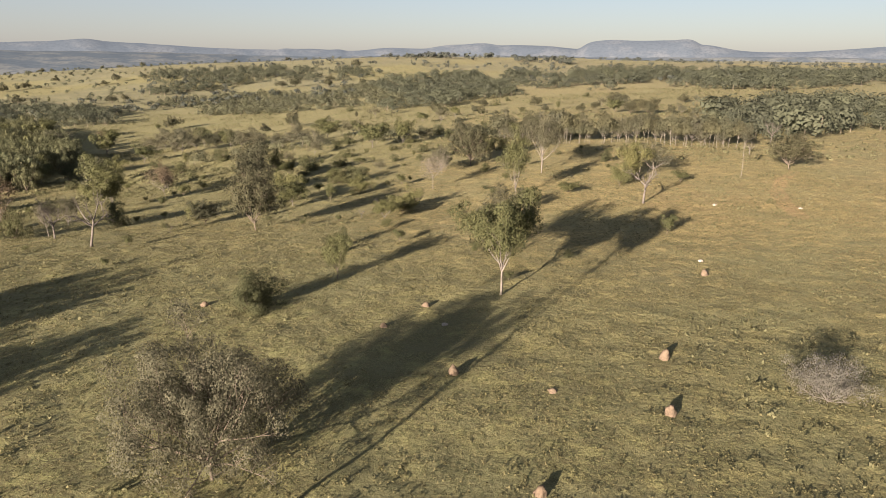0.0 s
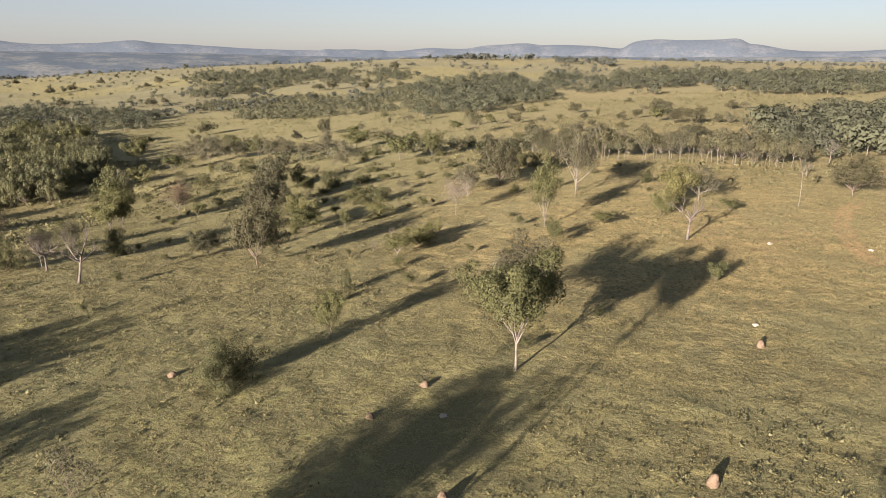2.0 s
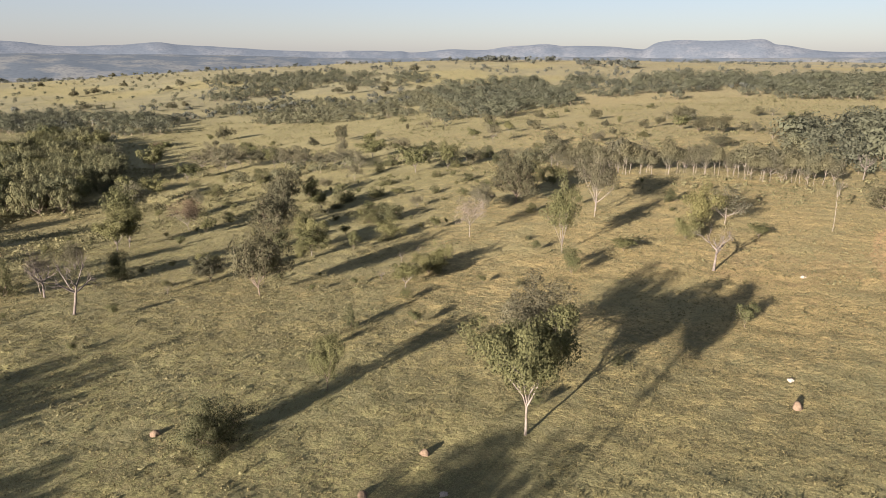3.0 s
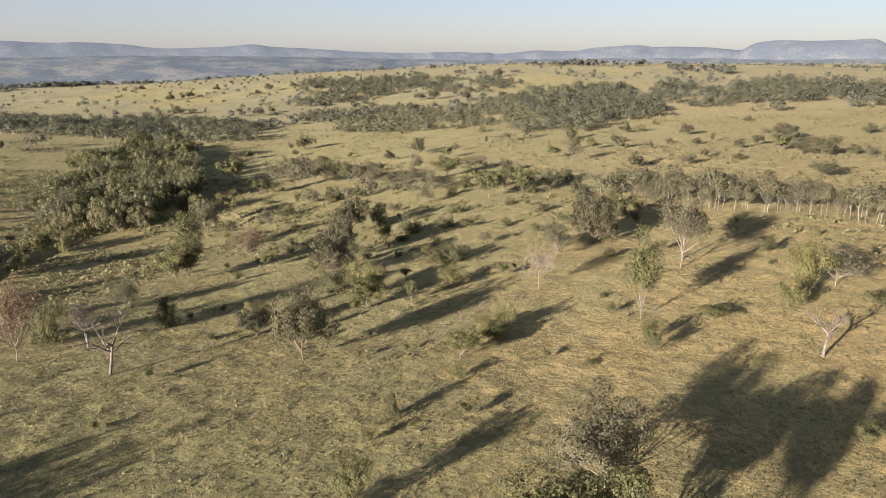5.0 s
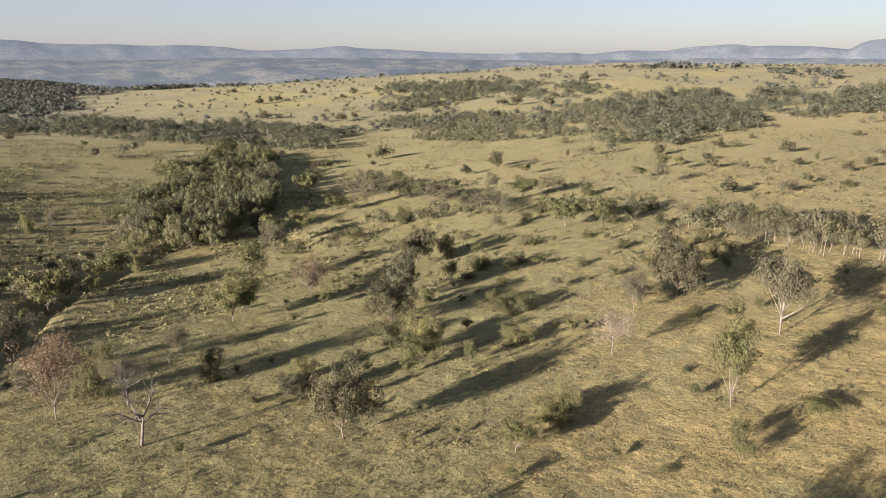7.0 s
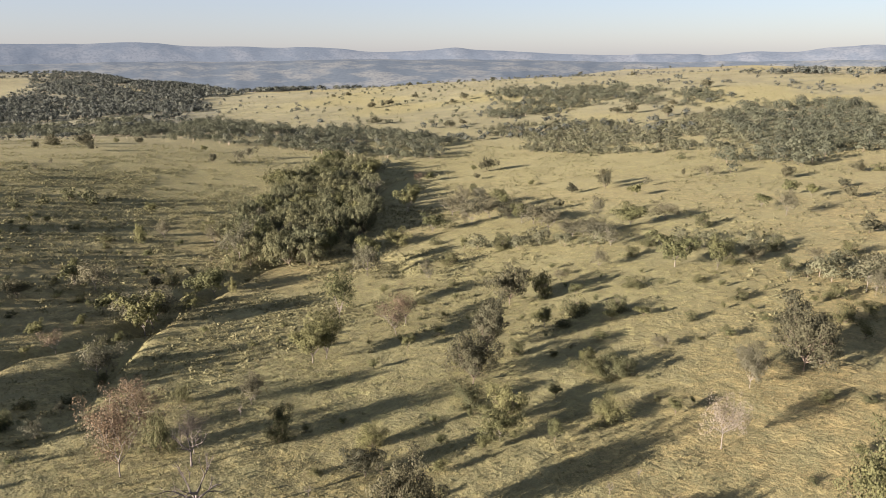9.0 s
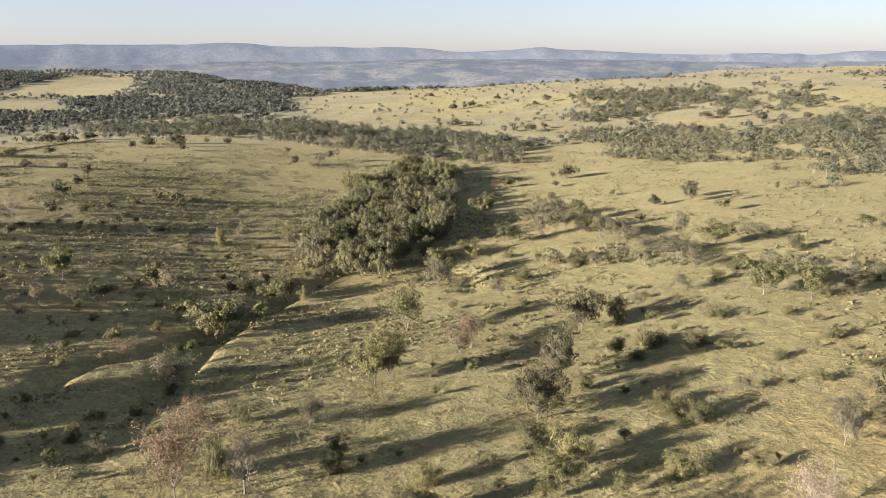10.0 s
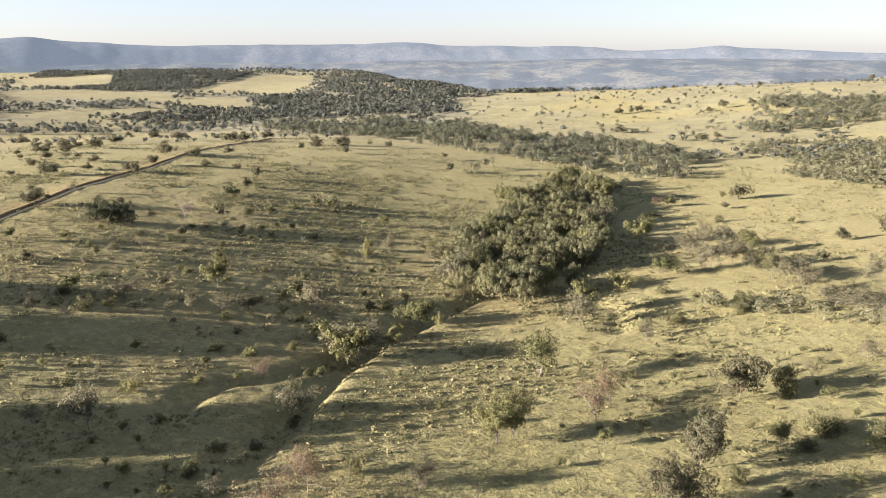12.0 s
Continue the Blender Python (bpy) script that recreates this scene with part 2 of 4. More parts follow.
def land(x, y):
    """Height of the bare ground."""
    x, y = np.asarray(x, float), np.asarray(y, float)
    z = np.full(x.shape, BASE)
    for cx, cy, r, h in SWELLS + FAR_SWELLS:
        z = z + h * np.exp(-((x - cx) ** 2 + (y - cy) ** 2) / (2 * r * r))
    far = np.hypot(x, y - 60)
    z = z + 26 * smooth(far, 2300, 4700) + 14 * (vnoise(x / 420, y / 420, 3) - 0.5) * smooth(far, 1300, 2600)
    z = z + 5 * (vnoise(x / 130, y / 130, 5) - 0.5) * smooth(far, 500, 1200)
    edge = brow(x, y)
    z = z - 75 * smooth(far, edge + 20, edge + 420) * smooth(edge, 4200, 3000)
    d, side = near_line(x, y, GULLY)
    z = z - 3.3 * np.exp(-(d / np.where(side > 0, 3.2, 8.5)) ** 2) * smooth(y, 130, 185)
    d, side = near_line(x, y, TRIBUTARY)
    z = z - 2.3 * np.exp(-(d / np.where(side > 0, 6.0, 3.2)) ** 2)
    d, side = near_line(x, y, SIDE_GULLY)
    return z - 1.4 * np.exp(-(d / 5.0) ** 2)


def rough(x, y):
    """Hummocks of trodden tussock grass."""
    far = np.hypot(x + 40, y - 140)
    h = 0.2 * (vnoise(x / 9, y / 9, 1) - 0.5) + 0.24 * (vnoise(x / 3.8, y / 3.8, 2) - 0.5) + 0.34 * (vnoise(x / 2.1, y / 2.1, 4) - 0.5)
    return h * (1 - 0.8 * smooth(far, 420, 900)) + (0.4 * (vnoise(x / 17, y / 17, 6) - 0.5) + 0.8 * (vnoise(x / 41, y / 41, 8) - 0.5)) * (0.35 + 0.65 * smooth(far, 120, 300))


def ground_z(x, y):
    return float(land(x, y) + rough(x, y))


def mesh_from(name, verts, faces, *mats):
    """A mesh from numpy arrays: verts (n, 3) and faces (m, 3 or 4)."""
    me = bpy.data.meshes.new(name)
    verts, faces = np.asarray(verts, np.float32), np.asarray(faces, np.int32)
    me.vertices.add(len(verts))
    me.vertices.foreach_set("co", verts.ravel())
    k = faces.shape[1]
    me.loops.add(faces.size)
    me.loops.foreach_set("vertex_index", faces.ravel())
    me.polygons.add(len(faces))
    me.polygons.foreach_set("loop_start", np.arange(0, faces.size, k, dtype=np.int32))
    me.polygons.foreach_set("loop_total", np.full(len(faces), k, np.int32))
    for m in mats:
        me.materials.append(m)
    me.update(calc_edges=True)
    return me


def part(name, me, parent, label=""):
    ob = new(name, me)
    ob.parent = parent
    return tagged(ob, label)


def smooth_shade(me):
    me.polygons.foreach_set("use_smooth", np.ones(len(me.polygons), bool))
    return me


# ---- ground: one sheet to the horizon, fine where the drone passes ----
def spaced(fine_from, fine_to, step, reach, growth):
    v, d, low, high = list(np.arange(fine_from, fine_to, step)), step, fine_from, fine_to
    while high < reach or low > -reach:
        d *= growth
        high, low = min(high + d, reach + 1), max(low - d, -reach - 1)
        v = [low] + v + [high]
    return np.array(sorted({round(float(a), 2) for a in v}))


VALLEY = [(-1316, 672), (-1054, 826), (-989, 1000), (-1486, 1384), (-1377, 1728), (-1206, 2839), (-2335, 3161), (-3804, 1835), (-3600, 400), (-1450, 230)]
FIELDS = [  # cleared land in the valley
    [(-2135, 790), (-2218, 906), (-2122, 1036), (-1915, 968), (-1711, 905), (-1843, 794)],
    [(-2304, 953), (-2828, 1231), (-3295, 1696), (-3035, 1819), (-2298, 1396), (-2048, 1153), (-2309, 1121)],
    [(-2948, 542), (-3600, 660), (-3700, 1050), (-3400, 1020), (-2927, 871), (-2832, 682)],
    [(-2213, 401), (-2720, 474), (-2673, 649), (-2342, 930), (-2107, 812), (-2284, 580)],
    [(-1807, 341), (-1967, 364), (-1919, 717), (-1780, 726), (-1807, 475)],
]


def within(x, y, shape):
    """Which places lie inside a closed line."""
    hit = np.zeros(np.shape(x), bool)
    for (ax, ay), (bx, by) in zip(shape, shape[1:] + shape[:1]):
        if ay != by:
            hit ^= ((ay > y) != (by > y)) & (x < (bx - ax) * (y - ay) / (by - ay) + ax)
    return hit


def cleared(x, y):
    return np.any([within(x, y, shape) for shape in FIELDS], axis=0)


def ground_cover(x, y):
    """How lush, worn to soil, tinted by woods and haze, and darkened the ground is."""
    lush = 0.62 - 0.6 * np.exp(-(((x - 55) / 85) ** 2 + ((y - 175) / 85) ** 2)) + 0.45 * smooth(y, 170, 105)
    lush = lush + 0.28 * smooth(x, 40, -40) - 0.12 * smooth(y, 330, 480) * smooth(x, -330, -200)
    lush = lush + 0.48 * smooth(np.hypot(x, y), 330, 700)
    lush = lush - 0.1 * smooth(x, -165, -215) * smooth(y, 110, 150) * smooth(np.hypot(x, y), 900, 600)
    lush = lush + 0.3 * smooth(x, 20, -60) * smooth(x, -215, -165) * smooth(y, 150, 200) * smooth(y, 520, 420)
    b, bside = near_line(x, y, BANK)
    beyond = (bside < 0) & (b < 420)
    lush = np.where(beyond, 1.45 * smooth(b, 3, 30) + 0.3 * (1 - smooth(b, 3, 30)), lush)
    lush = lush + 0.9 * (vnoise(x / 260, y / 260, 51) * 0.6 + vnoise(x / 90, y / 90, 52) * 0.4 - 0.45) * smooth(np.hypot(x, y), 450, 900)
    worn = 0.55 * np.exp(-(((x - 62) / 45) ** 2 + ((y - 175) / 60) ** 2)) + 0.1 * np.exp(-(((x + 20) / 60) ** 2 + ((y - 250) / 50) ** 2))
    for ruts in ([(74, 150), (76, 163), (81.5, 181), (90, 198), (100, 212)],):
        r, _ = near_line(x, y, ruts)
        worn = worn + 0.9 * np.exp(-((r - 1.0) / 0.6) ** 2)
    far = np.hypot(x, y - 60)
    patch = vnoise(x / 420, y / 420, 71) * 0.55 + vnoise(x / 150, y / 150, 72) * 0.45
    wood_haze = smooth(patch, 0.36, 0.56) * (0.5 * smooth(far, 600, 1200) + 0.4 * smooth(far, 1500, 2600))
    valley = within(x, y, VALLEY) & ~cleared(x, y)
    wood_haze = np.where(valley, np.maximum(wood_haze, 0.45 + 0.5 * smooth(patch, 0.35, 0.5)), wood_haze)
    lush = np.where(cleared(x, y), 1.7, lush)
    # haze over the far fields is painted in with the bluish tint
    wood_haze = np.where(cleared(x, y), 0.42, wood_haze)
    edge = brow(x, y)
    wood_haze = np.maximum(wood_haze, smooth(far, edge, edge + 120) * (0.6 + 0.4 * smooth(patch, 0.35, 0.6)))
    # darker ground nearest the start, in one round patch and along the valley side
    darken = smooth(y + 0.3 * x, 122, 70) * smooth(x, -150, -105)
    darken = np.maximum(darken, 0.6 * np.exp(-((x + 72) / 46) ** 2 - ((y - 136) / 42) ** 2))
    darken = np.maximum(darken, 0.1 * smooth(x, -165, -205) * smooth(y, 470, 380) * np.where(beyond, 0, smooth(b, 8, 40)))
    return lush, worn, wood_haze, darken


xs, ys = spaced(-520, 110, 1.15, 4800, 1.035), spaced(38, 430, 1.15, 4800, 1.035)
gx, gy = np.meshgrid(xs, ys)
gz = land(gx, gy) + rough(gx, gy)
nx, ny = len(xs), len(ys)
cells = (np.arange(ny - 1)[:, None] * nx + np.arange(nx - 1)[None]).ravel()
ground = mesh_from("ground", np.stack([gx, gy, gz], -1).reshape(-1, 3), np.stack([cells, cells + 1, cells + nx + 1, cells + nx], 1), PASTURE)
smooth_shade(ground)
lush, worn, wood_haze, darken = ground_cover(gx, gy)
for key, values in (("lush", lush), ("worn", worn), ("wood_haze", wood_haze), ("darken", darken)):
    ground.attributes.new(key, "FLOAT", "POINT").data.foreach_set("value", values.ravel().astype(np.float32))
tagged(new("ground", ground), "rolling dry pasture of tussock grass with worn soil patches", "ground", kind="structure")


def ribbon(name, line, cross, mat, step=6.0):
    """A long strip along a line, with a cross section of (offset to the right, height)."""
    pts = []
    for (ax, ay), (bx, by) in zip(line, line[1:]):
        n = max(2, int(math.hypot(bx - ax, by - ay) / step))
        pts += [(ax + (bx - ax) * k / n, ay + (by - ay) * k / n) for k in range(n)]
    pts = np.array(pts + [line[-1]], float)
    way = np.gradient(pts, axis=0)
    way /= np.linalg.norm(way, axis=1)[:, None]
    right = np.stack([way[:, 1], -way[:, 0]], 1)
    rows = []
    for off, up in cross:
        wob = (vnoise(pts[:, 0] / 5, pts[:, 1] / 5, int(off * 7) % 19) - 0.5)
        p = pts + right * (off + 0.8 * wob)[:, None]
        rows.append(np.column_stack([p, land(p[:, 0], p[:, 1]) + rough(p[:, 0], p[:, 1]) + up * (1 + 0.7 * wob)]))
    v, k = np.stack(rows, 1), len(cross)
    a = (np.arange(len(pts) - 1)[:, None] * k + np.arange(k - 1)[None]).ravel()
    return mesh_from(name, v.reshape(-1, 3), np.stack([a, a + 1, a + k + 1, a + k], 1), mat)


tagged(new("earth_bank", ribbon("earth_bank", BANK, [(-2.0, -0.6), (-1.3, 0.4), (-0.5, 1.1), (0.4, 1.0), (1.1, 0.4), (1.8, -0.6)], BANK_EARTH)),
       "long dark bank of turned earth between two pastures", "earth bank", kind="structure")
tagged(new("farm_track", ribbon("farm_track", BANK, [(2.2, -0.3), (2.7, 0.3), (4.4, 0.3), (4.9, -0.3)], TRACK_EARTH)),
       "pale dirt track beside the earth bank", "track", kind="structure")

# ---- hills on the skyline: (heading to the left of +y and half width in degrees, steepness of the edges, rise in metres) ----
PEAKS = [(110, 34, 6, 110), (78, 5.5, 3, 54), (79.3, 1.3, 2, 14), (62, 12, 4, 86), (50, 5, 3, 44), (42, 5.5, 3, 58), (28.8, 1.6, 1.6, 15), (29, 9, 2, 44), (12.5, 2.5, 12, 11), (5.5, 2.6, 3, 24),
         (0.5, 2.6, 4, 43), (-3.2, 2.6, 2, 41), (-7, 2.6, 2, 34), (-13.4, 4.3, 14, 44), (-11.2, 1.5, 2, 18), (-15.5, 5.2, 3, 34), (-18.2, 1.8, 2, 24), (-31, 6, 2, 37), (-45, 14, 4, 18), (-75, 22, 4, 23)]
FORE_PEAKS = [(70, 9, 2, 14), (52, 8, 2, 16), (36, 9, 2, 22), (24, 6, 2, 14), (-2, 8, 2, 12), (-24, 9, 2, 14), (88, 7, 2, 20)]


def range_of_hills(name, peaks, near, far, foot, base, mat, seed):
    """A ring of ridges round the land, its crest from the rises of its peaks; it begins where the pastures end."""
    a = np.radians(np.arange(-75, 135, 0.1))
    deg = np.degrees(a)
    crest = np.full(a.shape, float(base))
    for at, wide, steep, rise in peaks:
        crest = crest + rise * np.exp(-(np.abs(deg - at) / wide) ** steep)
    crest = crest + 5 * (vnoise(deg * 0.8, deg * 0, seed) - 0.5)
    begin = np.interp(deg, [-40, 0, 14, 20, 25, 36, 46, 62, 75], near)
    rows = []
    for s in np.linspace(0, 1, 17):
        r = begin + (far - begin) * s
        px, py = -np.sin(a) * r, 60 + np.cos(a) * r
        swell = 26 * (vnoise(px / 520, py / 520, seed) - 0.5) + 10 * (vnoise(px / 190, py / 190, seed + 1) - 0.5) + 5 * (vnoise(px / 60, py / 60, seed + 2) - 0.5)
        rows.append(np.stack([px, py, foot + (crest - foot) * smooth(s, -0.1, 1.1) + swell * math.sin(math.pi * s) ** 0.7], 1))
    v, n = np.stack(rows), len(a)
    c = (np.arange(len(rows) - 1)[:, None] * n + np.arange(n - 1)[None]).ravel()
    me = smooth_shade(mesh_from(name, v.reshape(-1, 3), np.stack([c, c + 1, c + n + 1, c + n], 1), mat))
    return tagged(new(name, me), "hazy blue wooded hills along the horizon", "hills", kind="structure")


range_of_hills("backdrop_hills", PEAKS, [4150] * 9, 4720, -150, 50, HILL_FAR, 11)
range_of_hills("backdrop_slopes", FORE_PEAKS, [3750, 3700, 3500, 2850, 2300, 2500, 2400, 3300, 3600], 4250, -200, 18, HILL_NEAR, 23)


# ---- trees ----
def tube(verts, faces, pts, radii, sides):
    """Adds a tapered limb to lists of verts and faces."""
    at = len(verts)
    for k, (p, r) in enumerate(zip(pts, radii)):
        way = (pts[min(k + 1, len(pts) - 1)] - pts[max(k - 1, 0)]).normalized()
        u = way.orthogonal().normalized()
        w = way.cross(u)
        for s in range(sides):
            a = 2 * math.pi * s / sides
            verts.append(p + (u * math.cos(a) + w * math.sin(a)) * r)
    for k in range(len(pts) - 1):
        for s in range(sides):
            a, b = at + k * sides + s, at + k * sides + (s + 1) % sides
            faces.append((a, b, b + sides, a + sides))


def limb(rng, start, way, length, bend, lift, n=5):
    """A bent line of points."""
    pts, w = [start], way.normalized()
    for _ in range(n):
        w = (w + Vector((rng.uniform(-bend, bend), rng.uniform(-bend, bend), rng.uniform(-bend, bend) + lift))).normalized()
        pts.append(pts[-1] + w * length / n)
    return pts


def skeleton(rng, drawn, fork, spread, mains, twigs, levels, thick, lean, lift, bend=0.22):
    """Wood of a tree about 1 high: verts, faces and the twig ends. drawn: the finest level of limbs that is modelled."""
    verts, faces, tips = [], [], []
    trunk = limb(rng, Vector((0, 0, -0.03)), Vector((rng.uniform(-lean, lean), rng.uniform(-lean, lean), 1)), fork + 0.03, 0.08, 0.02, 5)
    tube(verts, faces, trunk, [thick * (1.35 if k == 0 else 1 - 0.07 * k) for k in range(6)], 7 if drawn > 2 else 5)
    todo = []
    for m in range(mains):
        a = 2 * math.pi * (m + rng.uniform(-0.3, 0.3)) / mains
        up = rng.uniform(0.55, 1.5)
        way = Vector((math.cos(a) * spread * 2, math.sin(a) * spread * 2, up))
        if spread > 0.75:  # limbs all round, to a dome
            rise = math.asin((m + 0.5) / mains)
            way = Vector((math.cos(m * 2.4) * math.cos(rise), math.sin(m * 2.4) * math.cos(rise), math.sin(rise)))
        todo.append((trunk[-1] if m % 2 else trunk[-2], way, (1 - fork) * rng.uniform(0.6, 0.85), thick * 0.62, 1))
    while todo:
        start, way, length, r, level = todo.pop()
        pts = limb(rng, start, way, length, bend, lift, 4)
        if level <= drawn:
            step = 1 if drawn > 2 else 2
            tube(verts, faces, pts[::step], [r * (1 - 0.17 * k) for k in range(0, 5, step)], 5 if level == 1 and drawn > 2 else 3)
        if level >= levels:
            tips.append(pts[-1])
            tips.append(pts[1].lerp(pts[3], rng.random()))
            continue
        for k in range(twigs):
            s = rng.uniform(1.4, 4.0)
            i = min(int(s), 3)
            p = pts[i].lerp(pts[i + 1], s - i)
            turn = Vector((rng.uniform(-1, 1), rng.uniform(-1, 1), rng.uniform(-0.45, 0.9)))
            todo.append((p, (pts[i + 1] - pts[i]).normalized() + turn * 1.1, length * rng.uniform(0.42, 0.68), r * 0.48, level + 1))
        tips.append(pts[-1])
        if level >= 2 or levels == 2:
            tips.append(pts[2] - Vector((0, 0, 0.03)))
    return verts, faces, tips


def apart(rng, pts, k):
    """k of the points, spread as evenly as they allow."""
    chosen = [int(rng.integers(len(pts)))]
    away = np.linalg.norm(pts - pts[chosen[0]], axis=1)
    while len(chosen) < min(k, len(pts)):
        chosen.append(int(np.argmax(away * rng.uniform(0.75, 1.0, len(pts)))))
        away = np.minimum(away, np.linalg.norm(pts - pts[chosen[-1]], axis=1))
    return pts[chosen]


def leaves(rng, tips, radius, clumps, total, size):
    """A crown of domed leaf clumps at twig ends that stand apart, each a shell of small sprays."""
    tips = np.array([tuple(t) for t in tips])
    pairs = rng.integers(0, len(tips), (len(tips) // 2, 2))
    centre = apart(rng, np.vstack([tips, (tips[pairs[:, 0]] + tips[pairs[:, 1]]) * (0.5, 0.5, 0.52)]), clumps)
    middle = np.array([0, 0, centre[:, 2].mean() * 0.85])
    centre = np.vstack([centre, middle + (centre[::3] - middle) * rng.uniform(0.35, 0.7, (len(centre[::3]), 1))])
    k = len(centre)
    grow = rng.uniform(0.6, 1.3, k)
    pick = rng.choice(k, total, p=grow**2 / (grow**2).sum())
    d = rng.normal(size=(total, 3))
    d[:, 2] += 0.35
    d /= np.linalg.norm(d, axis=1)[:, None]
    deep = np.where(rng.random(total) < 0.24, rng.uniform(0.2, 0.8, total), rng.uniform(0.78, 1.12, total))
    off = d * (radius * grow[pick] * deep)[:, None] * (1, 1, 0.78)
    outward = centre[pick] - middle
    outward /= np.linalg.norm(outward, axis=1)[:, None] + 1e-6
    normal = d * 0.85 + outward * 0.45 + rng.normal(size=(total, 3)) * 0.3
    face = normal + rng.normal(size=(total, 3)) * 0.55
    return sprays(rng, centre[pick] + off, face, size * rng.uniform(0.6, 1.4, total), normal)


def unit(v):
    return v / (np.linalg.norm(v, axis=-1)[..., None] + 1e-9)


def sprays(rng, centre, face, size, normal):
    """Small three-cornered leaf sprays with given centres, facings and sizes, and the way each is shaded."""
    n = len(centre)
    face, normal = unit(face), unit(normal)
    side = unit(np.cross(face, rng.normal(size=(n, 3))))
    other = np.cross(face, side)
    turned = np.where((face * normal).sum(1) < 0, -1.0, 1.0)[:, None]
    other = other * turned
    s = np.asarray(size)[:, None]
    v = np.stack([centre + side * s * 1.1, centre - side * s * 0.5 + other * s * 0.8, centre - side * s * 0.6 - other * s * 0.75], 1)
    return v.reshape(-1, 3), np.arange(3 * n).reshape(n, 3), np.repeat(normal, 3, 0)


def rounded(me, normals):
    """Shade sprays as parts of the clump they sit on."""
    me.attributes.new("custom_normal", "FLOAT_VECTOR", "POINT").data.foreach_set("vector", unit(np.asarray(normals)).astype(np.float32).ravel())
    me.update()
    return me


# fork, spread, mains, twigs, levels, thickness, lean, lift, bend | clump radius, clumps, fullness, leaf size
HABITS = {
    "broad": ((0.19, 0.62, 9, 3, 3, 0.020, 0.10, 0.03), (0.125, 74, 1.25, 1.0), LEAF_DARK, BARK),
    "spreading": ((0.16, 0.90, 15, 4, 3, 0.018, 0.06, 0.01, 0.14), (0.115, 130, 3.0, 0.62), LEAF_ASH, BARK),
    "olive": ((0.24, 0.52, 6, 3, 3, 0.016, 0.08, 0.05), (0.13, 46, 1.0, 1.0), LEAF_OLIVE, BARK_PALE),
    "forked": ((0.33, 0.44, 7, 4, 3, 0.017, 0.06, 0.06), (0.115, 80, 1.5, 0.85), LEAF_OLIVE, BARK_PALE),
    "grey": ((0.22, 0.60, 6, 3, 3, 0.015, 0.10, 0.04), (0.125, 50, 0.75, 0.9), LEAF_GREY, BARK_PALE),
    "dense": ((0.12, 0.80, 14, 3, 3, 0.020, 0.05, 0.02), (0.15, 70, 1.3, 1.2), LEAF_DEEP, BARK),
    "umbrella": ((0.30, 0.78, 9, 3, 2, 0.022, 0.14, 0.0), (0.16, 34, 1.1, 1.1), LEAF_DARK, BARK),
    "tall": ((0.80, 0.62, 8, 4, 2, 0.009, 0.02, 0.02), (0.055, 40, 0.34, 0.8), LEAF_OLIVE, BARK_PALE),
    "bright": ((0.10, 0.66, 9, 3, 2, 0.018, 0.12, 0.03), (0.16, 44, 0.9, 1.05), LEAF_BRIGHT, BARK),
    "canopy": ((0.12, 0.66, 8, 3, 3, 0.018, 0.10, 0.04), (0.135, 54, 1.3, 1.0), LEAF_WOOD, BARK),
    "sparse": ((0.26, 0.58, 7, 3, 3, 0.015, 0.12, 0.05), (0.11, 56, 0.55, 0.85), LEAF_GREY, BARK_PALE),
    "white": ((0.46, 0.62, 4, 4, 3, 0.017, 0.10, 0.03), (0.12, 48, 0.6, 0.9), LEAF_GREY, BARK_WHITE),
    "pale": ((0.34, 0.62, 7, 4, 3, 0.014, 0.06, 0.05), (0.10, 80, 0.45, 0.6), LEAF_TWIG, BARK_WHITE),
    "rusty": ((0.24, 0.58, 6, 4, 3, 0.015, 0.12, 0.04), (0.11, 64, 0.55, 0.75), LEAF_BROWN, BARK_PALE),
    "slim": ((0.16, 0.26, 8, 3, 3, 0.011, 0.05, 0.09), (0.12, 46, 0.8, 0.9), LEAF_OLIVE, BARK_PALE),
    "stand": ((0.50, 0.40, 5, 3, 3, 0.011, 0.06, 0.06), (0.13, 30, 0.6, 1.0), LEAF_STAND, BARK_WHITE),
    "bush": ((0.05, 0.80, 12, 3, 2, 0.016, 0.15, 0.03), (0.21, 34, 0.75, 1.35), LEAF_BUSH, BARK),
    "silver": ((0.08, 0.85, 14, 4, 2, 0.014, 0.15, 0.02), (0.16, 60, 0.6, 0.95), LEAF_SILVER, BARK_PALE),
    "young": ((0.22, 0.45, 7, 3, 2, 0.013, 0.10, 0.08), (0.15, 26, 0.42, 1.2), LEAF_OLIVE, BARK),
    "bare": ((0.44, 0.66, 5, 4, 3, 0.032, 0.20, 0.02), None, None, BARK_DEAD),
    "pole": ((0.86, 0.60, 5, 3, 2, 0.010, 0.03, 0.02), (0.06, 20, 0.06, 0.6), LEAF_GREY, BARK_WHITE),
}
SPRAYS, SPRAY_SIZE = (26000, 9000, 4000, 700), (0.0125, 0.018, 0.025, 0.058)
KITS = {}


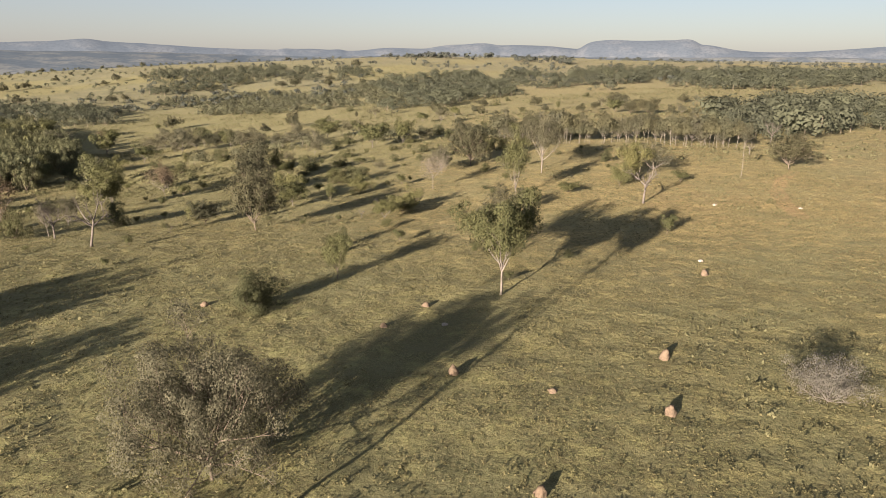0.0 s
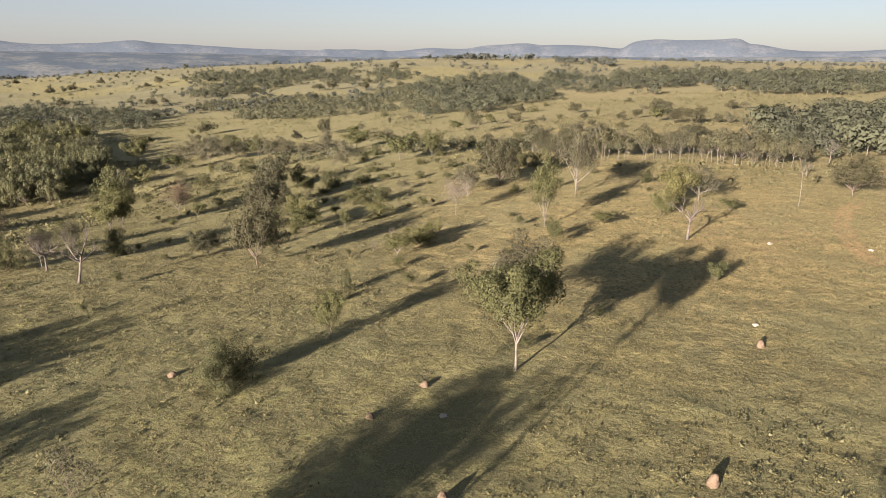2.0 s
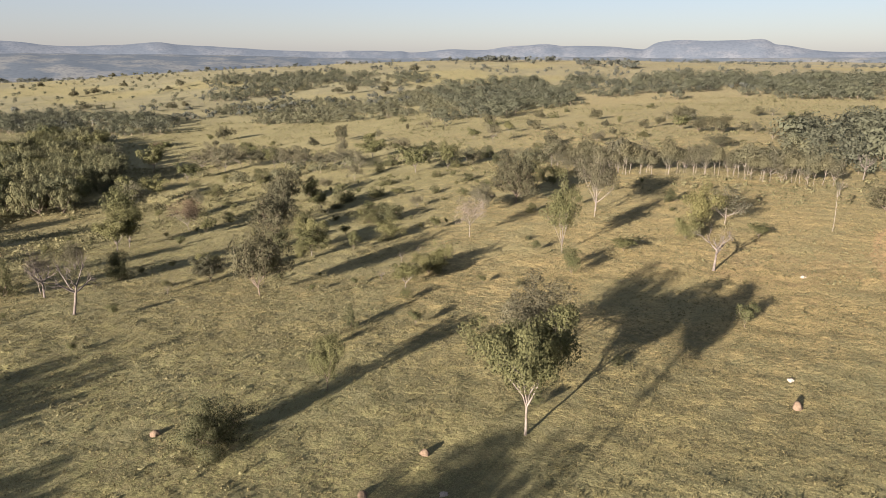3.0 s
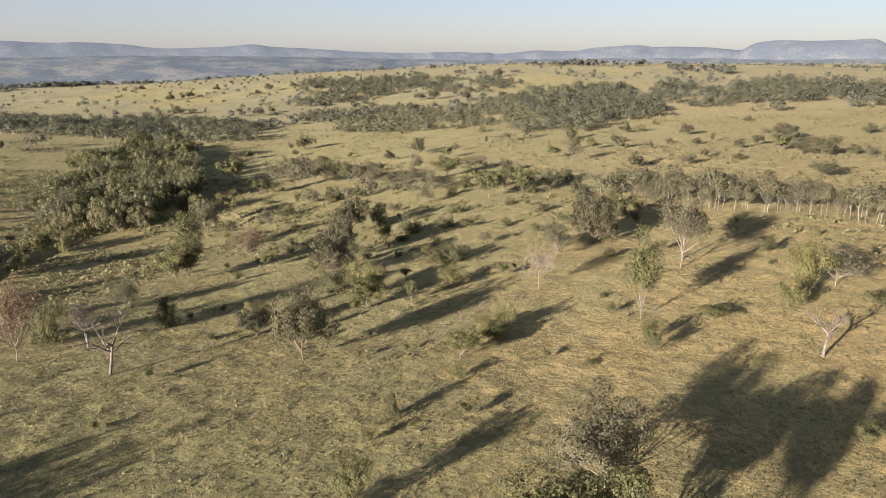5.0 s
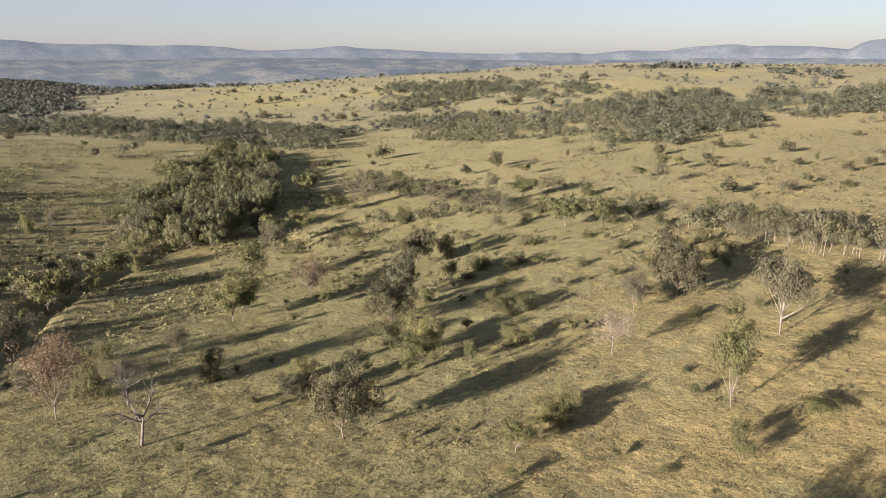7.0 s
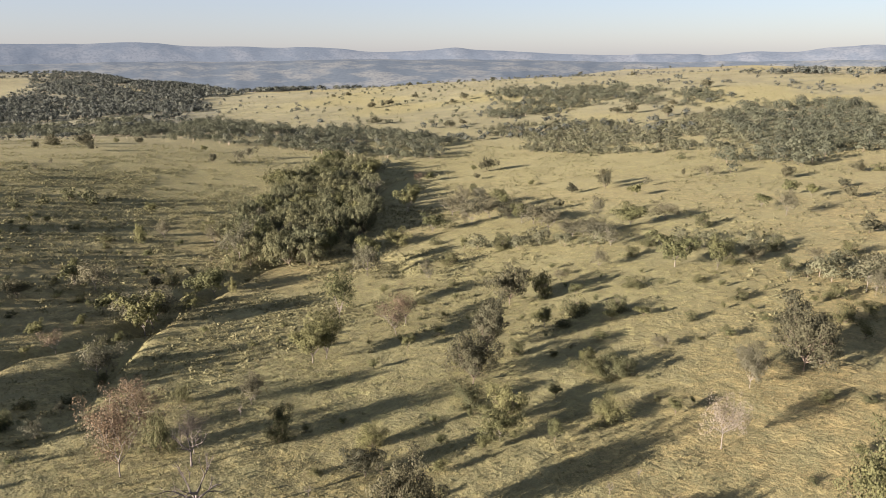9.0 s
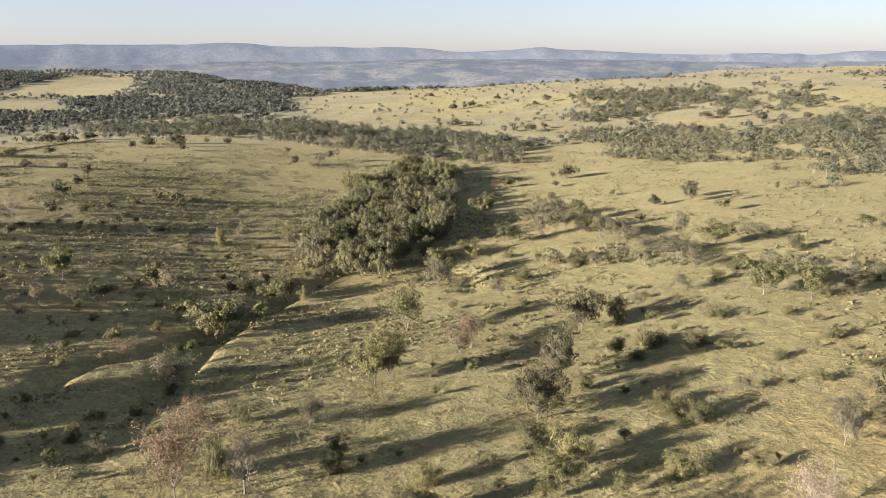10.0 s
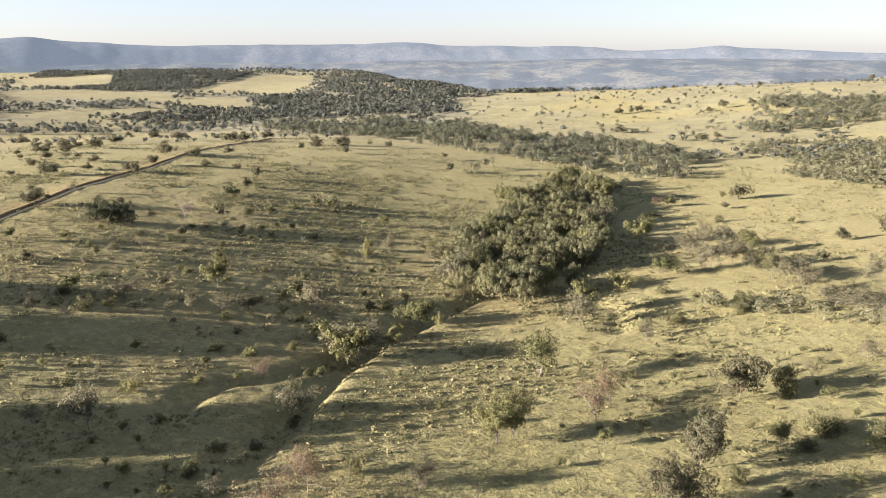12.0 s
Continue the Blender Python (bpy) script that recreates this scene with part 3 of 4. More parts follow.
def kit(habit, variant, detail):
    """The shared wood and crown meshes of one habit, scaled to be 1 high and 1 wide."""
    key = (habit, variant, detail)
    if key not in KITS:
        shape, crown, leaf_mat, bark_mat = HABITS[habit]
        seed = sorted(HABITS).index(habit) * 17 + variant * 5 + 3
        open_crown = not crown or crown[2] < 0.5
        verts, faces, tips = skeleton(random.Random(seed), (3, 3, 3 if open_crown else 2, 1)[detail], *shape)
        wood = np.array([tuple(v) for v in verts])
        cloud, leafage = wood, None
        if crown:
            radius, clumps, full, size = crown
            tips = [t for t in tips if t.z > shape[0] * (1.28 if 0.35 < shape[0] < 0.7 else 0.98 if shape[0] > 0.15 else 0)]
            if detail > 1:
                clumps = int(clumps * 0.7)
                radius *= 1.12
            lv, lf, ln = leaves(np.random.default_rng(seed), tips, radius, clumps, int(SPRAYS[detail] * full), size * SPRAY_SIZE[detail])
            cloud = np.vstack([wood, lv])
        high = np.percentile(cloud[:, 2], 99)
        wide = np.percentile(np.abs(cloud[:, :2]), 97) * 2
        k = np.array([1 / wide, 1 / wide, 1 / high])
        trunk = smooth_shade(mesh_from("trunk", wood * k, np.array(faces), bark_mat))
        if crown:
            leafage = rounded(mesh_from("crown", lv * k, lf, leaf_mat), ln / k)
        KITS[key] = trunk, leafage
    return KITS[key]


PLANTED = []


def plant(name, habit, x, y, high, wide, label, category="tree", group="", detail=None):
    """One tree or shrub on the ground, an empty at its foot with trunk and crown."""
    n = len(PLANTED)
    away = math.hypot(x, y - 70)
    if detail is None:
        detail = 0 if away < 62 else 1 if away < 190 else 2 if away < 480 else 3
    rng = random.Random(n * 13 + 5)
    root = new(name)
    root.matrix_world = Matrix.LocRotScale((x, y, ground_z(x, y) - 0.05), Euler((0, 0, rng.uniform(0, 6.28))), (wide * rng.uniform(0.93, 1.07), wide * rng.uniform(0.93, 1.07), high))
    trunk, leafage = kit(habit, int(abs(x * 7 + y * 13)) % (4 if detail else 3), detail)
    part("trunk", trunk, root)
    if leafage:
        part("crown", leafage, root)
    PLANTED.append((x, y, wide))
    return tagged(root, label, category, group)


# each plant: x, y, height, width
BUSH = [
    (-30.7, 95, 5.8, 8), (-24.9, 136.5, 4, 2.8), (-90.9, 172.8, 5, 5.2), (-109.7, 158.5, 8, 7.1), (-93.7, 176.9, 6.5, 4.3),
    (-63.4, 205.5, 5.2, 7.3), (-126.9, 178.4, 4.8, 4.7), (-147.2, 147.9, 4.6, 4.6), (-37, 233.7, 5.5, 8.3), (-43.6, 233.2, 5.1, 10.8),
    (6.5, 235.1, 3, 3.4), (-66.4, 239.1, 4.4, 4), (49.2, 243.7, 4.5, 4.5), (-63.9, 265.6, 2.3, 6.3), (-29.1, 280.3, 2.9, 4.4),
    (-64.5, 277.6, 5.9, 9.1), (-52.4, 283.4, 5.1, 7.5), (9.4, 289.1, 5.6, 7.2), (-19.2, 302.6, 3.1, 5.2), (-81.5, 293.7, 8.8, 7.1),
    (-121.8, 279.6, 2.2, 4.3), (-84.7, 302.2, 5, 6.1), (6.5, 311.3, 5.1, 6.7), (-53.7, 311.2, 3.8, 7.7),
]
BUSH_B = [
    (-33.9, 320.3, 2.7, 5.2), (-124, 306.9, 3.2, 4.7), (44.5, 323.5, 4, 4.7), (-8.4, 338.6, 5.7, 5.8), (-28.1, 348.2, 4.1, 6.6),
    (-66.7, 354, 4.4, 6), (24.6, 355.3, 5.3, 6.7), (-283.2, 157.6, 5.9, 6.5), (10, 366.3, 6, 6.2), (-144, 339.7, 6, 9.5),
    (-15.3, 370.9, 5.5, 7.4), (-63.7, 374.4, 6.2, 7.9), (-303.1, 154.5, 5.2, 5.9), (-192.3, 325.9, 4.7, 6.7), (-248.3, 272.7, 5.6, 7.4),
    (-131.6, 367.3, 5.2, 8.4), (-136.5, 376.3, 6.3, 9.6), (-323, 173.8, 3.1, 4.5), (-49.3, 413.9, 6.2, 8.1), (-174.4, 377.8, 4, 6.6),
    (-315.6, 246.7, 3, 4.5), (70, 434.6, 3, 6.5), (-365.8, 190.1, 3.5, 5.1), (-329.5, 297.7, 4, 8.9),
]
BUSH_C = [
    (-374.8, 220.6, 4.1, 6.1), (-419.4, 285.9, 7.4, 8), (41.6, 532.3, 3.4, 5.3), (-423.8, 303.7, 5.8, 7.5), (-428.2, 322.7, 5.9, 8.5),
    (-415.9, 346.4, 10, 10.2), (-432.7, 342.8, 8.2, 9.6), (-420.5, 363.2, 5.8, 6.5), (-472, 297.5, 8.9, 12), (-243.2, 551.6, 4.3, 6),
    (-510.9, 269, 2.9, 6.5), (-293, 548.2, 3, 10.1), (25.5, 623.9, 5.2, 8.7), (-411.1, 504, 12, 14.2), (39.3, 686.7, 4.4, 5.8),
    (-555.6, 384.3, 4, 5), (116.3, 693, 4.4, 6.9), (-118.2, 706.5, 5.6, 7.5), (-208.1, 733.3, 4.9, 3), (-736.4, 593.6, 7.1, 7.1),
    (-611.7, 1010.1, 7.3, 4.2),
]
YOUNG = [
    (-21.5, 110.6, 7.9, 4), (-17.8, 152.3, 2.7, 2.8), (41.1, 137.6, 4.4, 4), (14.7, 166.9, 5.9, 3.7), (15, 172.9, 4.9, 2.6),
    (-50.7, 187.2, 4.2, 2.2), (-39.5, 196.5, 5.6, 2.3), (28, 187.2, 3.5, 5.7), (-88.8, 178.9, 2.1, 1.8), (-84.3, 185.5, 1.9, 1.8),
    (-20.7, 217.7, 3.9, 3), (-47.2, 217.2, 3.1, 3.4), (61.4, 197.8, 3.6, 4.8), (-77.6, 224.6, 2.5, 2.5), (-98.6, 217, 3.1, 2.5),
    (-46.8, 237.3, 4.4, 3.8), (-98.2, 233.3, 4.9, 4.1), (-176.4, 141.7, 3.5, 2.6), (-49, 256.1, 3.1, 4.1), (-104.4, 239.4, 2.2, 2.1),
    (-96.1, 247.5, 3.3, 4.4), (-143.6, 217.6, 2.8, 3.1), (-17.6, 267.8, 3.2, 4.1), (-77.4, 267.2, 2.4, 1.5),
]
YOUNG_B = [
    (-51.4, 274.9, 3.1, 4.9), (14.2, 276.7, 4.4, 3.7), (-9.7, 280.9, 3.4, 3.9), (-43.2, 280.3, 3, 4.9), (-104.3, 264.8, 2.7, 2.8),
    (-62.2, 281.1, 3.1, 3.9), (-174, 211.5, 2.3, 2.5), (-151.6, 239.6, 2.6, 3.1), (-200.8, 181.8, 2.7, 3.2), (-172.4, 224.5, 3, 3.7),
    (15.3, 296.6, 4.7, 5.5), (-70.7, 297.7, 4.4, 5), (-147.6, 292.4, 3.6, 4.2), (-204.7, 247.4, 5.1, 3.9), (-84, 324.3, 2.5, 3.6),
    (-255.7, 225.1, 3.8, 4.2), (-150, 364.1, 7.7, 3.4), (-323.6, 208, 3.3, 3.7), (-306.7, 344.9, 10.3, 7), (-366.4, 263, 3.3, 3.8),
    (-369.4, 276.6, 3.4, 4), (-374.8, 360.5, 7.7, 7.5), (68.4, 531.2, 6.4, 3.6),
]
BARE = [
    (-82.6, 144, 12.6, 9), (-12.5, 183.3, 2.6, 3), (44.2, 170.3, 9.4, 7.6), (-98.5, 156.8, 8.4, 5.6), (101.9, 252.1, 4.9, 4.4),
    (121.3, 281.2, 9.5, 5.7),
]
STUB = [
    (-26, 167.3, 2.4, 1.5), (-71.4, 159.4, 2.2, 1.3), (-24.5, 183.3, 2.6, 1.1), (-21.3, 191, 2, 1.2), (-107.5, 178.3, 3.7, 0.9),
]
SLIM = [
    (13.7, 186.7, 19.1, 8.2), (-116.9, 219.6, 14.3, 8.7), (-142.2, 257.4, 17.4, 10.9), (-31.2, 336.7, 13.4, 9.1),
]
OLIVE = [
    (-19.6, 161, 5.9, 5.1), (-49.8, 192.8, 7.2, 8.2), (-117.9, 215, 12, 10.7), (-68.1, 263, 6.9, 6.3), (-200.4, 222.1, 16.3, 14.8),
    (-46.3, 339.4, 12.4, 16.8), (-225.5, 275.8, 13.8, 16.5), (-182.8, 329.7, 16, 13.5), (-292.1, 212.6, 14.9, 10.5), (-83.1, 412.8, 11.2, 16.2),
    (-191.9, 403.5, 10.5, 14.4), (-146.3, 424.8, 11.8, 11.9), (-179.8, 469.4, 12.9, 10.6), (-243.9, 459.3, 17.9, 15.3), (-283.3, 628.7, 7.6, 5.2),
]
RUSTY = [
    (-107.2, 147.6, 16.7, 10.9), (-125.7, 165.3, 11.4, 10.9), (-110.2, 245.4, 10, 13), (-114, 256.4, 11.7, 10.4), (-197, 188.5, 8.2, 5.8),
    (44.9, 420.7, 5.1, 6.7), (-307.2, 575.3, 8.8, 10.6),
]
BROAD = [
    (-49.7, 157.2, 14.2, 10.7), (-66.5, 169.7, 6.8, 6.9), (-68.6, 217.2, 12.6, 13.8), (-75.6, 239.2, 16.5, 11.3), (1.5, 251.9, 14.8, 14.8),
    (1.5, 257.1, 15.9, 13.3), (100.7, 217.7, 11, 12.7), (-89.2, 283.5, 13.6, 13.2), (-264.7, 214.5, 8, 9.9), (97.8, 377.1, 6.5, 11.2),
    (-160.4, 437.8, 11.7, 13), (105.8, 458.1, 9.6, 10.6), (116.6, 456, 10.4, 11.9), (169.3, 480.3, 6.5, 9.6), (-134.8, 540.8, 13.1, 8.2),
    (-141.4, 558.1, 12.1, 9.7), (-274.3, 639, 13.2, 16.3), (-658.9, 342.3, 8.6, 15), (-480.1, 936.5, 11.8, 16.5), (-206, 1045.7, 14.7, 16.5),
    (-159.5, 1077.1, 8.5, 11.5), (-480.6, 974.7, 9.8, 12.3), (-267.2, 1091.3, 19.8, 17.9), (-288.9, 1092.9, 10.3, 18.2),
]
BROAD_B = [
    (-374.2, 1075.9, 7.5, 10.5), (-396.1, 1081.8, 6.7, 8.7), (-227.5, 1175.2, 9.6, 13), (-401.2, 1178, 8.2, 7.3), (-217.1, 1381.9, 15.1, 17.1),
    (-655.5, 1304, 15.1, 18), (-880.5, 2637.2, 20.6, 23.7), (-1648.5, 3661.4, 22.5, 28.6), (-1363.4, 3809.9, 27.2, 66.6),
]
BRIGHT = [
    (-16.2, 172.2, 4.4, 8), (-14.2, 175.6, 6.4, 5.1), (-72, 179.6, 4.5, 6.6), (-52.1, 200.8, 8.8, 8.2), (-32.2, 209.9, 5.3, 8.4),
    (43.8, 196.2, 6.1, 5.4), (50, 211.7, 10.6, 11.1), (-155.1, 136, 3.9, 2.8), (-170, 143.2, 2.7, 1.7), (-178.5, 151, 3.6, 2.7),
    (-202.5, 151.2, 3.6, 5.5), (-201.3, 169.5, 3, 3.8), (-233.5, 134.2, 3, 3.1), (-226, 185.6, 2.8, 6.3), (-216.9, 254, 8.2, 5.8),
    (-214.3, 275.9, 7.7, 4.8), (-197.2, 375.5, 8.7, 13.8), (-315.9, 307.5, 10.4, 5.7), (-333.2, 319.5, 6.9, 5.5),
]
SPARSE = [
    (-122.4, 154.3, 6.7, 8.8), (-110.6, 184.5, 7, 3.9), (-112.2, 187.2, 7.6, 5.1), (24.7, 225.7, 19.2, 9.2), (57.5, 213.1, 10.1, 9.6),
    (-149.5, 161.5, 3.7, 2.5), (-9.2, 246.2, 7.5, 7.5), (-32.1, 254.5, 4, 4.7), (-167.6, 182.9, 12.6, 7.3), (21.2, 310.8, 7.3, 6.5),
    (-81, 311.5, 6, 6.3), (-140.1, 314.1, 5.3, 3.9), (-144.1, 319.2, 8.7, 4.7), (-0.7, 354.6, 5.9, 6.9), (36.3, 350.8, 5.5, 6.5),
    (-266.9, 192, 8.8, 4.9), (-267.2, 204.7, 7.8, 8.8), (-80.8, 371.9, 9.5, 9.7), (-91.6, 382.8, 9.7, 14), (-99.9, 391.9, 9.4, 8.9),
    (-108.2, 391.8, 9.6, 9.1), (-121.9, 403.2, 11.1, 10.9), (42.9, 415.2, 6.9, 8.9), (-127.2, 424.8, 8.1, 7.7),
]
SPARSE_B = [
    (-16.6, 444, 13, 9.7), (-289.1, 333.7, 13.6, 8.5), (-181.4, 422.7, 12.1, 7), (-319.9, 325.8, 12.5, 7.2), (-174.4, 442, 13, 13.3),
    (-325.2, 328.3, 7, 7.4), (136.5, 453.1, 7, 7.7), (-206.3, 453.6, 13, 18.4), (-411, 223.7, 8.3, 5.2), (-109.2, 551.5, 6.8, 5.8),
    (-482, 184.5, 6.7, 4.9), (-510, 205.3, 8.7, 6.8), (-78.6, 599.5, 8.1, 12.1), (186.1, 578.5, 6.8, 7.8), (-136.8, 723.8, 11.5, 5),
    (-491.4, 548.5, 13.6, 10.9), (-663.6, 243.5, 8.8, 7.8), (-669.4, 234.7, 10.2, 8.8), (-677, 320.6, 13.9, 11.8), (-699.8, 339.2, 7.8, 6.7),
    (-865.2, 466.8, 10.1, 13.1),
]
GREY = [
    (-8.5, 236.8, 9.4, 6.7), (-182.3, 135.1, 13.6, 9.4), (-168.9, 186.3, 8.7, 10.4), (-204.6, 228.5, 14, 20), (-74.1, 334.8, 8.1, 6.4),
    (-219, 246.6, 10.1, 6.3), (-20.3, 349.8, 6, 7), (-282.7, 141.6, 8.1, 7.8), (-175.5, 319.2, 15.2, 11.9), (-260.2, 243.6, 12.3, 15.9),
    (-293.3, 174.9, 7.8, 10.6), (-104.4, 389.2, 7.9, 10.4), (-94.2, 395.4, 8.2, 7.5), (-70.9, 433.4, 8.8, 14.3), (-133.3, 421.6, 9.5, 10.4),
    (-139.2, 424.3, 12.5, 16.3), (-107, 436, 11.7, 8.5), (-176.2, 422.2, 16.6, 16.1), (-208.2, 472, 15.4, 14), (-198.7, 477.1, 14.2, 13.8),
    (-222.1, 483.2, 7.2, 10.4), (-509.6, 580.5, 12.6, 14.8), (-687.2, 659.3, 10, 14.3),
]
PALE = [
    (-10, 207.1, 11.5, 9.2), (-408.3, 241.4, 14.9, 9.3),
]
WHITE = [
    (25.6, 233.8, 15.7, 11.8), (40.3, 301.9, 13.8, 8.3),
]
UMBRELLA = [
    (78.6, 488.1, 5.8, 5.9), (91.9, 507.8, 6, 6.9), (-479.7, 177.1, 15.2, 14.4), (114.4, 540.3, 10.4, 13), (-94.7, 596.6, 6, 3.5),
    (13.9, 616.1, 7.5, 8.6), (176.4, 580.7, 6.8, 10), (-592, 205.9, 10.7, 14), (-602.4, 183.7, 3.8, 6.7), (-584.5, 262.3, 8.1, 9.9),
    (-606, 236.6, 5.9, 8.1), (-569.6, 345, 5.3, 7.7), (-589.9, 326.1, 6.3, 9.7), (-611.8, 289.4, 8.6, 10.6), (-645.1, 204, 7.3, 8.2),
    (-648.8, 252.5, 6.8, 9.7), (-697.7, 225.3, 7.5, 8), (-778.7, 231.7, 6.6, 8.8), (-684.9, 524.1, 9, 11.6), (-789.5, 287.8, 11.1, 15.3),
    (-708.2, 500.9, 9, 13), (-682.4, 583.9, 8.1, 8.1), (-827, 278.4, 6, 10.9), (-839.2, 268.9, 10.3, 12.2),
]
UMBRELLA_B = [
    (-745.9, 249.7, 10.8, 14.1), (-751.8, 233.1, 8.0, 10.7), (-856.7, 243.5, 7.8, 9.7), (-687.2, 324.0, 13.0, 16.3), (-850.7, 459.1, 17, 20),
    (-868.9, 485.3, 16, 18), (-742.4, 520.3, 12.1, 17), (-723.2, 544.0, 12.8, 17), (-892.2, 334.2, 10.7, 13.5), (-950.1, 428.5, 12.1, 16.7),
    (-916, 540.7, 11.1, 17.5), (-1066.1, 264, 13.4, 15), (-636.9, 977.9, 16.5, 27.1), (-1062.1, 527.3, 7, 15.9), (-1097.1, 442, 13.6, 15.5),
    (-1107.9, 488.3, 9.7, 16), (-656.3, 1261, 8.6, 13.8), (-1316.9, 467.7, 9, 12.1), (-811, 1208.2, 16.7, 15.7), (-804.8, 1239, 9.1, 9.3),
    (-801.2, 1257.1, 18.4, 16.1), (-807.9, 1366, 13.2, 12.8), (-857.6, 1508, 8.3, 10.1), (-1039.6, 1433.4, 11, 14.5), (-1069.8, 1413.2, 7.9, 9.7),
    (-452.2, 1770.5, 10.1, 11.9), (-793.2, 1715.8, 16.9, 13.2), (-1037, 1700.5, 9.6, 16.1), (-898.3, 1811.9, 6.9, 8.9),
]
DENSE = [
    (-412.5, 207.3, 14.3, 14.6), (-418.3, 197.1, 14.5, 17.7),
]
PALMS = [
    (-216.8, 255.2, 8.1, 7.3),
]

for x, y, h, w in BROAD + BROAD_B:
    plant("broadleaf_tree", "broad", x, y, min(h, 16), min(w, 24), "dark green round-crowned tree standing in dry pasture", group="pasture trees")
plant("broadleaf_tree", "spreading", -21.0, 50.2, 13.2, 15.6, "wide grey-green tree with a spreading crown in dry pasture")
plant("tall_tree", "tall", -25.6, 24.0, 34, 10.0, "tall tree with a long bare stem and high crown", detail=0)
plant("forked_tree", "forked", 5.6, 100.3, 15.8, 10.8, "tall light green tree with a forked pale trunk")
plant("savanna_tree", "pale", -102.4, 160.8, 10.2, 7.1, "nearly leafless tree with a haze of pinkish-grey twigs")
plant("broadleaf_tree", "grey", 7.6, 121.5, 12.6, 11.2, "grey-olive tree with a loose rounded crown and pale limbs")
plant("silvery_bush", "silver", 36.8, 64.2, 5.2, 7.2, "rounded silvery shrub with dry pale leaves", "shrub")
plant("dead_tree", "pole", 80.8, 204, 12.6, 2.4, "tall thin pale stem with a few twigs at its top", "dead tree")
for x, y, h, w in DENSE:
    plant("broadleaf_tree", "dense", x, y, h, w, "dark green dense round tree beside its twin", detail=2)
for x, y, h, w in OLIVE:
    plant("broadleaf_tree", "olive", x, y, h, w, "olive green leafy tree in dry pasture", group="leafy trees")
for x, y, h, w in BRIGHT:
    plant("broadleaf_tree", "bright", x, y, h, w, "bright yellow-green low leafy tree in dry pasture", group="bright trees")
for x, y, h, w in GREY:
    plant("broadleaf_tree", "grey", x, y, h, w, "grey-green tree with a loose crown and pale limbs", group="grey trees")
for x, y, h, w in UMBRELLA + UMBRELLA_B:
    plant("savanna_tree", "umbrella", x, y, min(h, 13), min(w, 20), "flat-topped savanna tree scattered over open pasture", group="savanna trees", detail=2 if math.hypot(x, y) < 900 else 3)
for x, y, h, w in SPARSE + SPARSE_B:
    plant("savanna_tree", "sparse", x, y, h, w, "half-bare savanna tree with pale branches and thin leaves", group="half-bare trees")
for x, y, h, w in RUSTY:
    plant("savanna_tree", "rusty", x, y, h, w, "half-bare tree with thin rust-brown dry leaves", group="rusty trees")
for x, y, h, w in PALE:
    plant("savanna_tree", "pale", x, y, h, w, "nearly leafless whitish tree with many fine twigs", group="whitish trees")
for x, y, h, w in WHITE:
    plant("savanna_tree", "white", x, y, h, w, "tall tree with bare white limbs and thin grey-green crown", group="white-limbed trees")
for x, y, h, w in BARE:
    plant("dead_tree", "bare", x, y, h, w, "leafless pale dead tree standing in pasture", "dead tree", "dead trees")
for x, y, h, w in STUB:
    plant("dead_tree", "bare", x, y, h, max(w, 1.4), "pale stub of a dead tree standing in pasture", "dead tree", "dead stubs")
for x, y, h, w in SLIM:
    plant("slim_tree", "slim", x, y, h, w, "slender light green tree with a narrow crown", group="slim trees")
for x, y, h, w in BUSH + BUSH_B + BUSH_C:
    plant("bush", "bush", x, y, h, w, "dense green shrub growing in dry grass", "shrub", "pasture shrubs")
for x, y, h, w in YOUNG + YOUNG_B:
    plant("young_tree", "young", x, y, h, max(w, 0.6 * h), "small green young tree in dry pasture", group="young trees")
WOODLANDS = {
    "upper": [(-630, 1343), (-634, 1438), (-543, 1453), (-437, 1442), (-385, 1465), (-285, 1373), (-188, 1306), (-142, 1136), (-241, 1189), (-359, 1195), (-424, 1100), (-466, 1023), (-518, 1102), (-516, 1192)],
    "right": [(-126, 1186), (-23, 1171), (56, 1134), (157, 1183), (372, 1175), (535, 1109), (700, 900), (304, 714), (243, 763), (137, 795), (46, 755), (2, 713), (-22, 635), (-55, 598), (-89, 632), (-60, 800), (-142, 1000)],
    "valley": [(-691, 866), (-614, 896), (-539, 872), (-483, 836), (-384, 812), (-357, 784), (-351, 737), (-382, 676), (-374, 629), (-360, 588), (-393, 536), (-429, 608), (-453, 640), (-517, 668)],
    "left": [(-1419, 770), (-1329, 852), (-1333, 1001), (-1054, 1010), (-691, 866), (-517, 668), (-550, 632), (-639, 647), (-702, 646), (-1018, 673), (-1120, 636)],
    "crest": [(145, 429), (193, 493), (248, 512), (300, 420), (138, 284), (118, 277), (110, 291), (113, 323)],
}
SCRUBLANDS = {
    "middle": [(-442, 956), (-400, 989), (-295, 1006), (-218, 944), (-136, 1098), (-60, 800), (-85, 756), (-192, 744), (-293, 746), (-315, 838), (-391, 874)],
    "thicket": [(30, 322), (58, 312), (91, 306), (112, 290), (140, 330), (122, 359), (92, 368), (58, 345)],
    "slope": [(-150, 372), (-118, 405), (-60, 410), (0, 372), (30, 330), (0, 318), (-60, 340), (-110, 345)],
}
